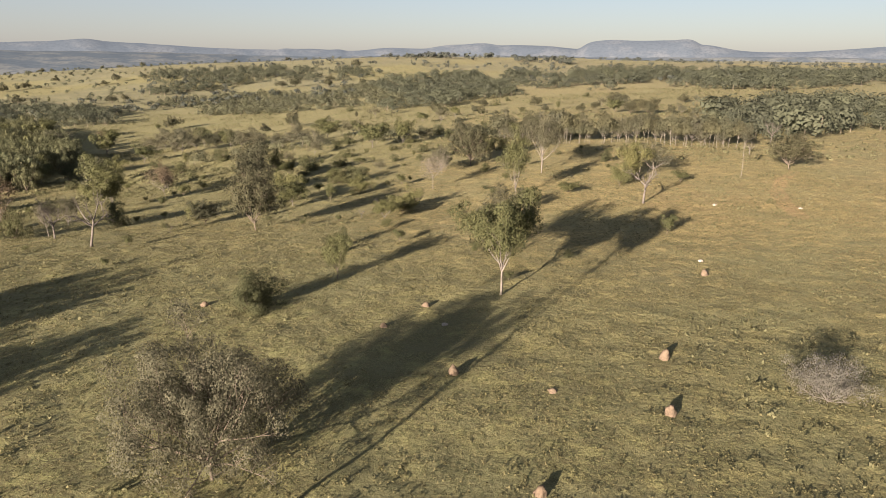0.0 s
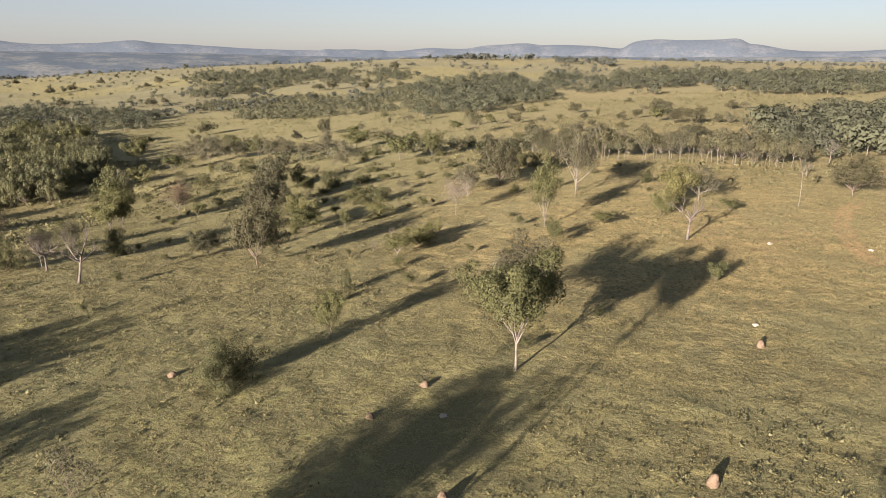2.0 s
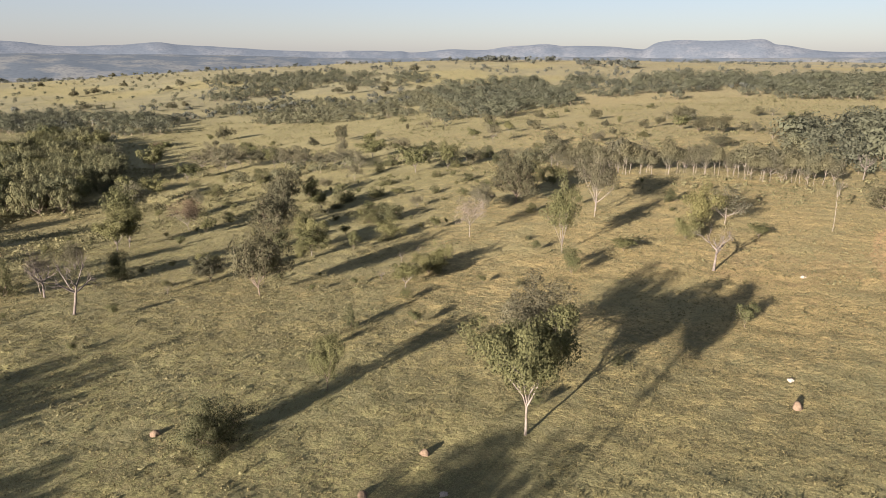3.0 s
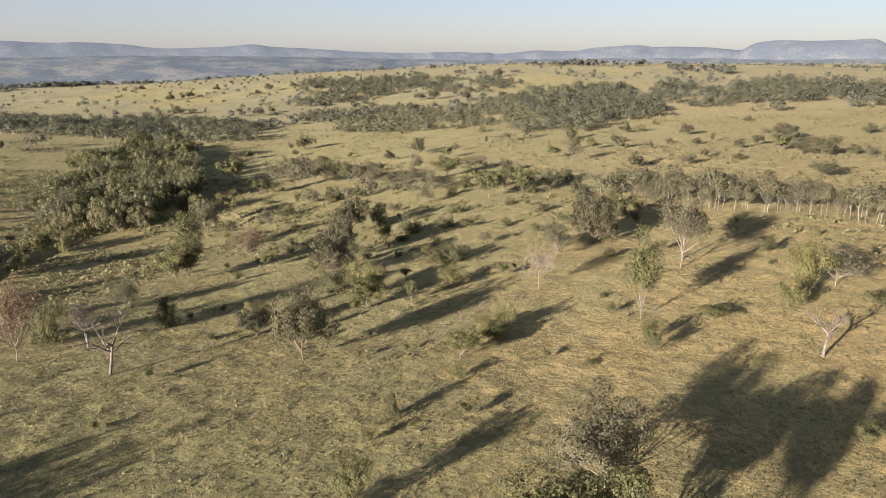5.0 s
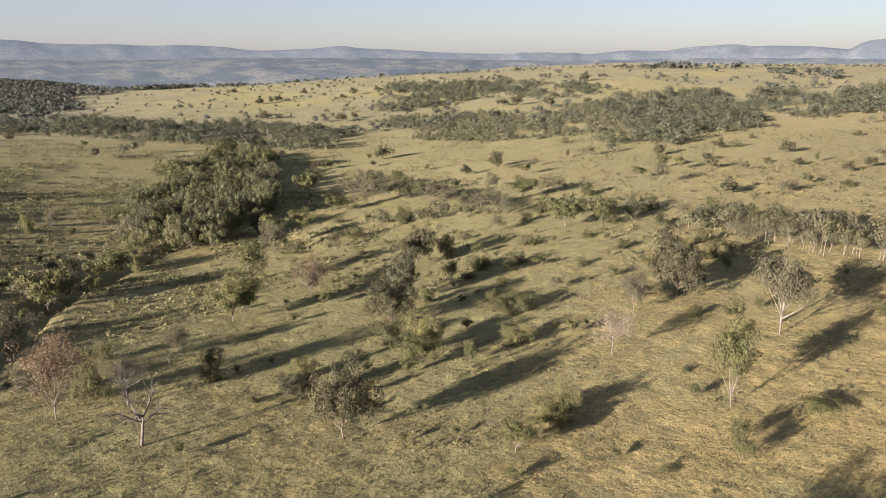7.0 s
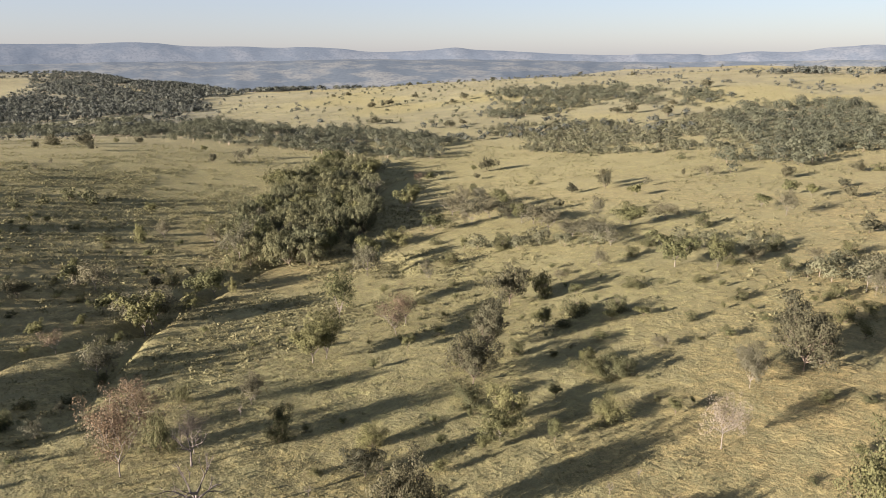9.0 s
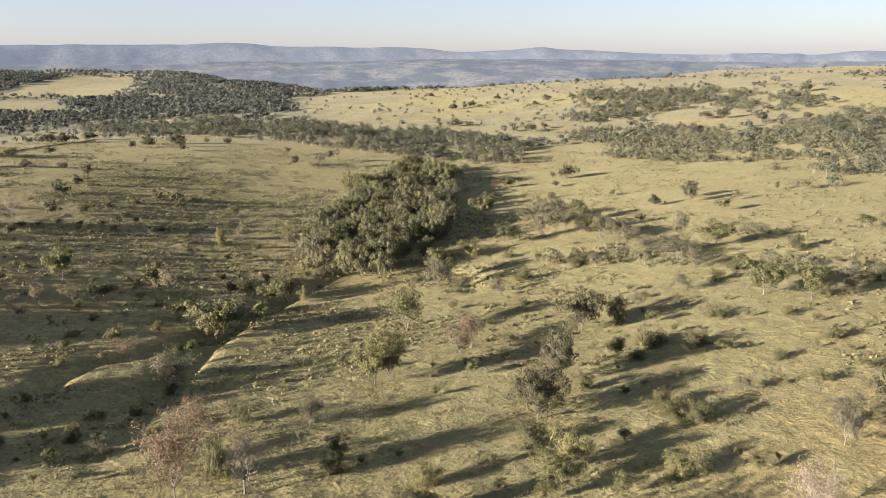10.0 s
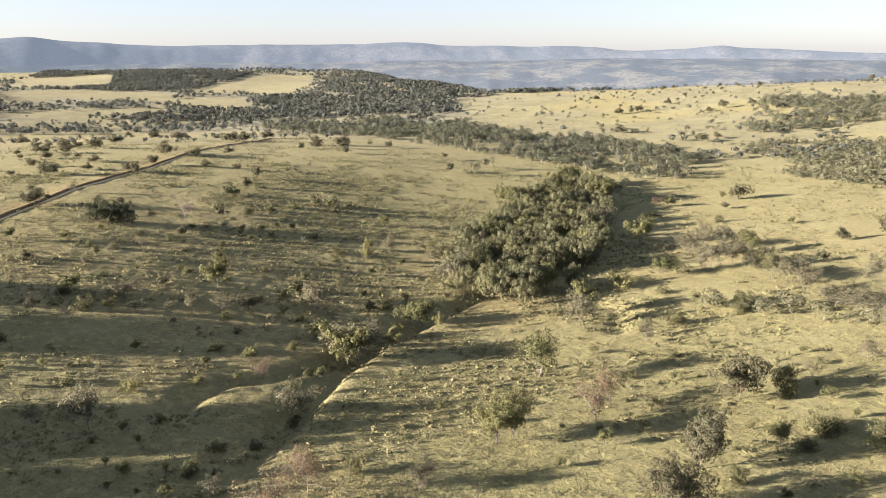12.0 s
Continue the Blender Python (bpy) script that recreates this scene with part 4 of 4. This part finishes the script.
FAR_WOODS = {
    "far left": [(-1920, 645), (-1821, 816), (-1798, 957), (-2018, 1026), (-2078, 1136), (-1970, 1229), (-1657, 1248), (-1547, 1395), (-1211, 1148), (-1359, 1019), (-1383, 884), (-1487, 803), (-1626, 667), (-1666, 568)],
    "hill": [(-2897, 1906), (-2990, 3105), (-2551, 2943), (-1392, 1738), (-1515, 1416), (-1688, 1270), (-1892, 1248), (-2191, 1359)],
    "ridge": [(-203, 1648), (-170, 1740), (60, 1750), (120, 1607), (208, 1415), (198, 1346), (29, 1683), (-129, 1692)],
    "dark slope": [(-3912, 1597), (-3378, 1657), (-2926, 1336), (-2592, 1058), (-2478, 797), (-3300, 600), (-4200, 900)],
}


# ---- woods ----
def filled(rng, shape, spacing, gaps):
    """Uneven places inside a closed line, thinned to patches."""
    xs, ys = zip(*shape)
    x, y = np.meshgrid(np.arange(min(xs), max(xs), spacing), np.arange(min(ys), max(ys), spacing))
    x, y = (v.ravel() + rng.uniform(-0.55, 0.55, v.size) * spacing for v in (x, y))
    wob = spacing * 2.5
    ok = within(x + wob * (vnoise(x / 40, y / 40, 7) - 0.5), y + wob * (vnoise(x / 40, y / 40, 8) - 0.5), shape)
    ok &= vnoise(x / 34, y / 34, 17) * 0.6 + vnoise(x / 90, y / 90, 18) * 0.4 > gaps
    return x[ok], y[ok]


def crown_cloud(rng, x, y, high, count, coarse, lobes=7):
    """Lumpy crowns with bare stems, each of many leaf sprays."""
    n = len(x)
    z = land(x, y) + rough(x, y)
    wide = high * rng.uniform(0.85, 1.35, n)
    la, lr = rng.uniform(0, 6.28, (n, lobes)), np.sqrt(rng.uniform(0.0, 0.13, (n, lobes)))
    lz, big = rng.uniform(0.48, 0.80, (n, lobes)) - 0.5 * lr, rng.uniform(0.20, 0.30, (n, lobes))
    pick = rng.integers(0, lobes, (n, count))
    row = np.arange(n)[:, None]
    d = rng.normal(size=(n, count, 3))
    d[..., 2] += 0.25
    d = unit(d)
    r = wide[:, None] * big[row, pick] * rng.uniform(0.88, 1.04, (n, count))
    cx = x[:, None] + np.cos(la[row, pick]) * lr[row, pick] * wide[:, None]
    cy = y[:, None] + np.sin(la[row, pick]) * lr[row, pick] * wide[:, None]
    cz = z[:, None] + lz[row, pick] * high[:, None]
    c = np.stack([cx + d[..., 0] * r, cy + d[..., 1] * r, cz + d[..., 2] * r * 0.85], -1).reshape(-1, 3)
    out = unit(np.stack([cx - x[:, None], cy - y[:, None], cz - z[:, None] - 0.4 * high[:, None]], -1))
    normal = (d * 0.8 + out * 0.6).reshape(-1, 3) + rng.normal(size=(n * count, 3)) * 0.22
    face = normal + rng.normal(size=(n * count, 3)) * 0.3
    v, f, nv = sprays(rng, c, face, np.repeat(wide, count) * coarse * rng.uniform(0.7, 1.3, n * count), normal)
    t = np.stack([np.stack([x + o * 0.02 * high, y + o * 0.01 * high, z + k * high * 0.55 - 0.3], -1) for o, k in ((-1, 0), (1, 0), (0, 1))], 1)
    return v, f, nv, t.reshape(-1, 3), np.arange(3 * n).reshape(n, 3), np.repeat(rng.random(n) ** 1.6, count * 3)


def wood(name, x, y, high, count, coarse, rng, label, mat, category="woodland"):
    v, f, nv, tv, tf, tone = crown_cloud(rng, x, y, high, count, coarse)
    me = mesh_from(name, np.vstack([v, tv]), np.vstack([f, tf + len(v)]), mat, BARK)
    me.polygons.foreach_set("material_index", np.r_[np.zeros(len(f), np.int32), np.ones(len(tf), np.int32)])
    me.attributes.new("tone", "FLOAT", "POINT").data.foreach_set("value", np.r_[tone, np.zeros(len(tv))].astype(np.float32))
    rounded(me, np.vstack([nv, np.tile((-0.5, -0.8, 0.3), (len(tv), 1))]))
    return tagged(new(name, me), label, category, kind="stuff")


rng = np.random.default_rng(4)
for place, shape in WOODLANDS.items():
    x, y = filled(rng, shape, 10.5, 0.45)
    near = place == "crest"
    wood("woodland", x, y, 4.5 + 11.5 * rng.random(len(x)) ** 1.3, 340 if near else 200, 0.045 if near else 0.052, rng, "strip of dense green woodland across the pastures", LEAF_STRIP)
for place, shape in SCRUBLANDS.items():
    x, y = filled(rng, shape, 8.0, 0.42)
    near = place != "middle"
    wood("scrubland", x, y, rng.uniform(3, 9, len(x)), 300 if near else 90, 0.046 if near else 0.085, rng, "loose grey-green scrub woodland among dry grass", LEAF_SCRUB, "scrub")
for shape in FAR_WOODS.values():
    x, y = filled(rng, shape, 14.0, 0.38)
    ok = ~cleared(x, y)
    x, y = x[ok], y[ok]
    wood("far_woodland", x, y, rng.uniform(8, 17, len(x)), 44, 0.135, rng, "distant dark green woodland in the valley", LEAF_FAR_HAZED)

# loose trees over the far country, thicker in patches
n = 5200
away, turn = 850 + 3000 * rng.random(n) ** 1.25, rng.uniform(-0.75, 1.75, n)
x, y = -np.sin(turn) * away, 60 + np.cos(turn) * away
OPEN = [(-560, 820), (-480, 1010), (-640, 1320), (-640, 1700), (-1250, 2400), (-1180, 1500), (-800, 1050)]
ok = (vnoise(x / 150, y / 150, 61) * 0.5 + vnoise(x / 47, y / 47, 62) * 0.5 > 0.47) & ~within(x, y, OPEN) & ~cleared(x, y)
x, y = x[ok], y[ok]
wood("far_trees", x, y, rng.uniform(4.5, 11, len(x)), 48, 0.12, rng, "loose green trees dotting the far pastures", LEAF_FAR_HAZED, "trees")
far_open = filled(rng, OPEN, 46.0, 0.40)
wood("open_trees", *far_open, rng.uniform(5, 10, len(far_open[0])), 60, 0.11, rng, "single trees dotted over a pale open pasture", LEAF_STRIP, "trees")

# the wooded valley
x, y = rng.uniform(-3800, -950, 13000), rng.uniform(250, 3200, 13000)
ok = within(x, y, VALLEY) & ~cleared(x, y) & (vnoise(x / 210, y / 210, 81) * 0.6 + vnoise(x / 70, y / 70, 82) * 0.4 > 0.4)
wood("valley_wood", x[ok], y[ok], rng.uniform(8, 16, ok.sum()), 34, 0.15, rng, "dark hazy woodland filling the far valley", LEAF_FAR_HAZED)

# the wood that fills the gully's lower end
picker = random.Random(8)
HOLLOW = [(-239, 303), (-285, 341), (-316, 393), (-359, 461), (-393, 536), (-429, 608), (-384, 600), (-325, 536), (-262, 444), (-222, 382), (-207, 350), (-213, 322)]


stood = []
while len(stood) < 150:
    x, y = picker.uniform(-430, -205), picker.uniform(303, 620)
    if within(x, y, HOLLOW) and all(math.hypot(x - a, y - b) > 5.6 for a, b in stood):
        stood.append((x, y))
        h = picker.uniform(12, 20)
        habit = picker.choice(["canopy", "canopy", "canopy", "canopy", "grey", "olive", "canopy", "canopy"])
        plant("gully_tree", habit, x, y, h, h * picker.uniform(0.8, 1.15), "dense leafy tree in the wooded gully", group="gully wood", detail=2)

# the row of pale-stemmed trees along the paddock's far crest
CREST = [(14, 318), (33, 303), (45, 296), (60, 295), (77, 286), (88, 274), (103, 264)]
for (ax, ay), (bx, by) in zip(CREST, CREST[1:]):
    n = int(math.hypot(bx - ax, by - ay) / 1.6)
    for k in range(n):
        s = (k + picker.uniform(0.1, 0.9)) / n
        h = picker.uniform(7.5, 13.5)
        plant("crest_tree", "stand" if picker.random() < 0.75 else "sparse", ax + (bx - ax) * s + picker.uniform(-2, 4), ay + (by - ay) * s + picker.uniform(-1, 8), h, h * picker.uniform(0.5, 0.72),
              "slender tree with a bare pale stem in a row", group="crest tree row", detail=2)

# scattered savanna trees over the middle distance
SAVANNA = [(-560, 420, 160, 12), (-150, 540, 160, 10), (80, 520, 130, 20), (-330, 250, 110, 12), (-800, 160, 120, 14)]
for cx, cy, reach, n in SAVANNA:
    for k in range(n):
        a, r = picker.uniform(0, 6.28), reach * math.sqrt(picker.random())
        x, y = cx + math.cos(a) * r, cy + math.sin(a) * r
        h = picker.uniform(4.5, 9.5)
        if all(math.hypot(x - px, y - py) > 5 for px, py, _ in PLANTED):
            plant("savanna_tree", picker.choice(["umbrella", "olive", "sparse", "umbrella"]), x, y, h, h * picker.uniform(0.8, 1.2), "low savanna tree scattered over open pasture", group="savanna trees", detail=3)

# clumps of trees on the slope behind, whose long shadows lie down the valley side
for cx, cy, n, h in [(-282, 102, 9, 14.5), (-208, 86, 12, 15), (-340, 80, 6, 15), (-180, 82, 5, 13), (-98, 46, 5, 15), (-80, 34, 2, 13)]:
    for k in range(n):
        plant("slope_tree", "broad", cx + picker.uniform(-17, 17) * n / 11, cy + picker.uniform(-12, 12) * n / 11, h * picker.uniform(0.85, 1.1), h * picker.uniform(0.8, 1.1), "dark green tree on the valley slope", group="slope trees", detail=2)

# scrub trees over the far valley side
for k in range(130):
    x, y = picker.uniform(-400, -175), picker.uniform(120, 330)
    near, side = near_line(np.array([x]), np.array([y]), GULLY)
    if side[0] > 0 or near[0] < 12 or any(math.hypot(x - px, y - py) < 7 for px, py, _ in PLANTED):
        continue
    h = picker.uniform(2.2, 6.0)
    habit = picker.choice(["sparse", "bush", "young", "olive", "bush"])
    if habit == "bush":
        plant("bush", "bush", x, y, h * 0.6, h, "dense green shrub growing in dry grass", "shrub", "pasture shrubs", detail=3 if h < 4.5 else 2)
    else:
        plant("slope_sapling", habit, x, y, h, h * picker.uniform(0.7, 1.0), "small loose-leaved tree on the far valley side", group="saplings of the valley side", detail=3 if h < 3.5 else 2)

# shrubs and saplings that line the gully
for (ax, ay), (bx, by) in zip(GULLY[1:9], GULLY[2:10]):
    for k in range(max(2, int(math.hypot(bx - ax, by - ay) / 9))):
        s, off = picker.random(), picker.uniform(1, 11)
        length = math.hypot(bx - ax, by - ay)
        x, y = ax + (bx - ax) * s - (by - ay) / length * off, ay + (by - ay) * s + (bx - ax) / length * off
        h = picker.uniform(1.6, 5.0)
        if picker.random() < 0.6:
            plant("bush", "bush", x, y, h * 0.7, h * 1.1, "dense green shrub on the gully's edge", "shrub", "gully shrubs", detail=2)
        else:
            plant("slope_sapling", picker.choice(["olive", "sparse", "young"]), x, y, h * 1.2, h, "small loose-leaved tree on the gully's edge", group="gully saplings", detail=2)

# young growth coming up all over the slope
grown = 0
while grown < 95:
    x, y = picker.uniform(-200, 70), picker.uniform(105, 335)
    d, side = near_line(np.array([x]), np.array([y]), GULLY)
    crowd = vnoise(np.array([x / 45]), np.array([y / 45]), 91)[0]
    if crowd < 0.42 or (x > 30 and y < 230) or all(math.hypot(x - px, y - py) > 6 for px, py, _ in PLANTED) is False:
        continue
    grown += 1
    if grown % 3:
        h = picker.uniform(1.4, 3.2)
        plant("young_tree", "young", x, y, h, h * picker.uniform(0.6, 0.95), "small green young tree in dry pasture", group="young trees")
    else:
        h = picker.uniform(0.9, 1.9)
        plant("bush", "bush", x, y, h, h * picker.uniform(1.1, 1.7), "dense green shrub growing in dry grass", "shrub", "pasture shrubs")

# ---- palm in the gully ----
def palm(x, y, high, wide):
    rng = random.Random(3)
    root = new("palm")
    root.location = (x, y, ground_z(x, y) - 0.05)
    verts, faces = [], []
    stem = limb(rng, Vector((0, 0, 0)), Vector((0.05, 0, 1)), high * 0.75, 0.04, 0, 7)
    tube(verts, faces, stem, [0.22 - 0.012 * k for k in range(8)], 8)
    part("trunk", smooth_shade(mesh_from("trunk", np.array([tuple(v) for v in verts]), np.array(faces), BARK_PALE)), root)
    for k in range(13):
        a = k * 2.4
        spine = [stem[-1] + Vector((math.cos(a), math.sin(a), 0)) * (wide * 0.55 * s) + Vector((0, 0, wide * (0.45 * s - 0.75 * s * s) * (1 if k % 2 else 0.6))) for s in np.linspace(0, 1, 8)]
        fv, ff = [], []
        for i, p in enumerate(spine[:-1]):
            q = spine[i + 1]
            side = (q - p).cross(Vector((0, 0, 1))).normalized()
            for sg in (-1, 1):
                b = len(fv)
                fv += [p, q, q + side * sg * 0.5 * (1 - i / 9) + Vector((0, 0, -0.35)), p.lerp(q, 0.4) + side * sg * 0.62 * (1 - i / 9) + Vector((0, 0, -0.3))]
                ff.append((b, b + 1, b + 2, b + 3))
        part("frond", mesh_from("frond", np.array([tuple(v) for v in fv]), np.array(ff), LEAF_BRIGHT), root)
    return tagged(root, "small yellow-green palm beside the gully", "palm")


for x, y, h, w in PALMS:
    palm(x, y, h, w)


# ---- termite mounds and stones ----
def lump(name, x, y, wide, high, mat, seed, label, category, lean=0.0):
    bm = bmesh.new()
    bmesh.ops.create_icosphere(bm, subdivisions=3, radius=0.5)
    for v in bm.verts:
        p = v.co.copy()
        k = 1 + 0.45 * (noise.noise(p * 3 + Vector((seed, 0, 0))) + 0.5 * noise.noise(p * 7 + Vector((0, seed, 0))))
        up = max(p.z + 0.32, 0.0)
        v.co = Vector((p.x * wide * k * (1.15 - 0.55 * up), p.y * wide * k * (1.15 - 0.55 * up), (p.z + 0.32) / 0.82 * high * (0.8 + 0.2 * k)))
        v.co.x += lean * v.co.z
    me = bpy.data.meshes.new(name)
    bm.to_mesh(me)
    bm.free()
    me.materials.append(mat)
    ob = new(name, smooth_shade(me))
    ob.matrix_world = pose(x, y, ground_z(x, y) - 0.08, 0, 0, seed * 47)
    return tagged(ob, label, category, "termite mounds" if category == "termite mound" else "stones")


MOUNDS = [(-1.0, 71.0, 1.3, 1.7), (20.4, 61.5, 1.4, 1.5), (39.5, 109.5, 1.5, 1.4), (23.6, 75.4, 1.4, 1.7), (6.4, 48.1, 1.3, 1.2), (-5.6, 95.0, 1.3, 0.9), (-10.7, 86.3, 1.2, 0.8), (-39.4, 97.2, 1.4, 0.9),
          (9.5, 66.5, 1.2, 0.6)]
for k, (x, y, w, h) in enumerate(MOUNDS):
    lump("termite_mound", x, y, w * 0.8, h * 0.8, TERMITE, k + 1, "orange-brown earthen termite mound in dry grass", "termite mound", 0.12 * (k % 3 - 1))
STONES = [(-2.6, 87.7, 0.9, 0.4), (41.4, 117.5, 1.0, 0.45), (60, 165, 1.0, 0.4), (78, 160, 1.0, 0.4)]
for k, (x, y, w, h) in enumerate(STONES):
    lump("stone", x, y, w, h, STONE, k + 21, "pale rounded stone lying in dry grass", "stone")

# ---- undergrowth: low scrub over the slopes, and tussock grass ----
rng = np.random.default_rng(9)


def scrub(name, n, box, high, count, label, keep, mat=LEAF_LOW):
    x, y = rng.uniform(box[0], box[1], n), rng.uniform(box[2], box[3], n)
    ok = keep(x, y)
    x, y = x[ok], y[ok]
    h = rng.uniform(*high, len(x))
    z = land(x, y) + rough(x, y)
    d = rng.normal(size=(len(x), count, 3))
    d[..., 2] = np.abs(d[..., 2])
    d /= np.linalg.norm(d, axis=2)[..., None]
    r = h[:, None] * rng.uniform(0.35, 1.0, (len(x), count))
    lobe = rng.normal(size=(len(x), 1, 2)) * 0.2 * h[:, None, None]
    c = np.stack([x[:, None] + (d[..., 0] + lobe[..., 0]) * r * 0.75, y[:, None] + (d[..., 1] + lobe[..., 1]) * r * 0.75, z[:, None] + d[..., 2] * r * 0.9], -1).reshape(-1, 3)
    normal = d.reshape(-1, 3) + (0, 0, 0.15) + rng.normal(size=(len(c), 3)) * 0.25
    v, f, nv = sprays(rng, c, normal + rng.normal(size=(len(c), 3)) * 0.5, np.repeat(h, count) * 0.26 * rng.uniform(0.6, 1.3, len(c)), normal)
    tagged(new(name, rounded(mesh_from(name, v, f, mat), nv)), label, "grass" if mat is STRAW else "scrub", kind="stuff")


def patchy(lo):
    return lambda x, y: vnoise(x / 38, y / 38, 31) * 0.6 + vnoise(x / 11, y / 11, 32) * 0.4 > lo


scrub("low_scrub", 18000, (-215, 110, 40, 300), (0.2, 0.8), 9, "low green scrub scattered through the dry pasture", patchy(0.5))
scrub("slope_scrub", 19000, (-600, -130, 60, 480), (0.4, 2.0), 11, "grey-green scrub over the valley slope", patchy(0.47))
scrub("plateau_scrub", 9000, (-930, -430, 120, 600), (0.6, 2.2), 12, "low scrub scattered over the upper pasture", patchy(0.46))
scrub("far_scrub", 22000, (-520, 330, 235, 800), (0.5, 2.1), 10, "scrub scattered over the far pasture", patchy(0.47))
scrub("plain_scrub", 14000, (-1300, 500, 700, 1900), (0.8, 3.0), 7, "scrub dotting the wide far pastures", patchy(0.47))
scrub("tussock_grass", 60000, (-100, 90, 40, 170), (0.12, 0.42), 6, "soft tussocks of dry straw-coloured pasture grass", patchy(0.2), STRAW)
scrub("slope_tussocks", 48000, (-230, 110, 165, 345), (0.18, 0.55), 5, "tussocks of dry golden grass on the slope", patchy(0.2), STRAW)
scrub("valley_tussocks", 90000, (-500, -100, 80, 430), (0.2, 0.6), 5, "tussocks of dry grass on the valley side", patchy(0.15), STRAW)
scrub("far_tussocks", 24000, (-900, 330, 330, 760), (0.4, 1.0), 4, "dry tussock grass over the far pasture", patchy(0.3), STRAW)
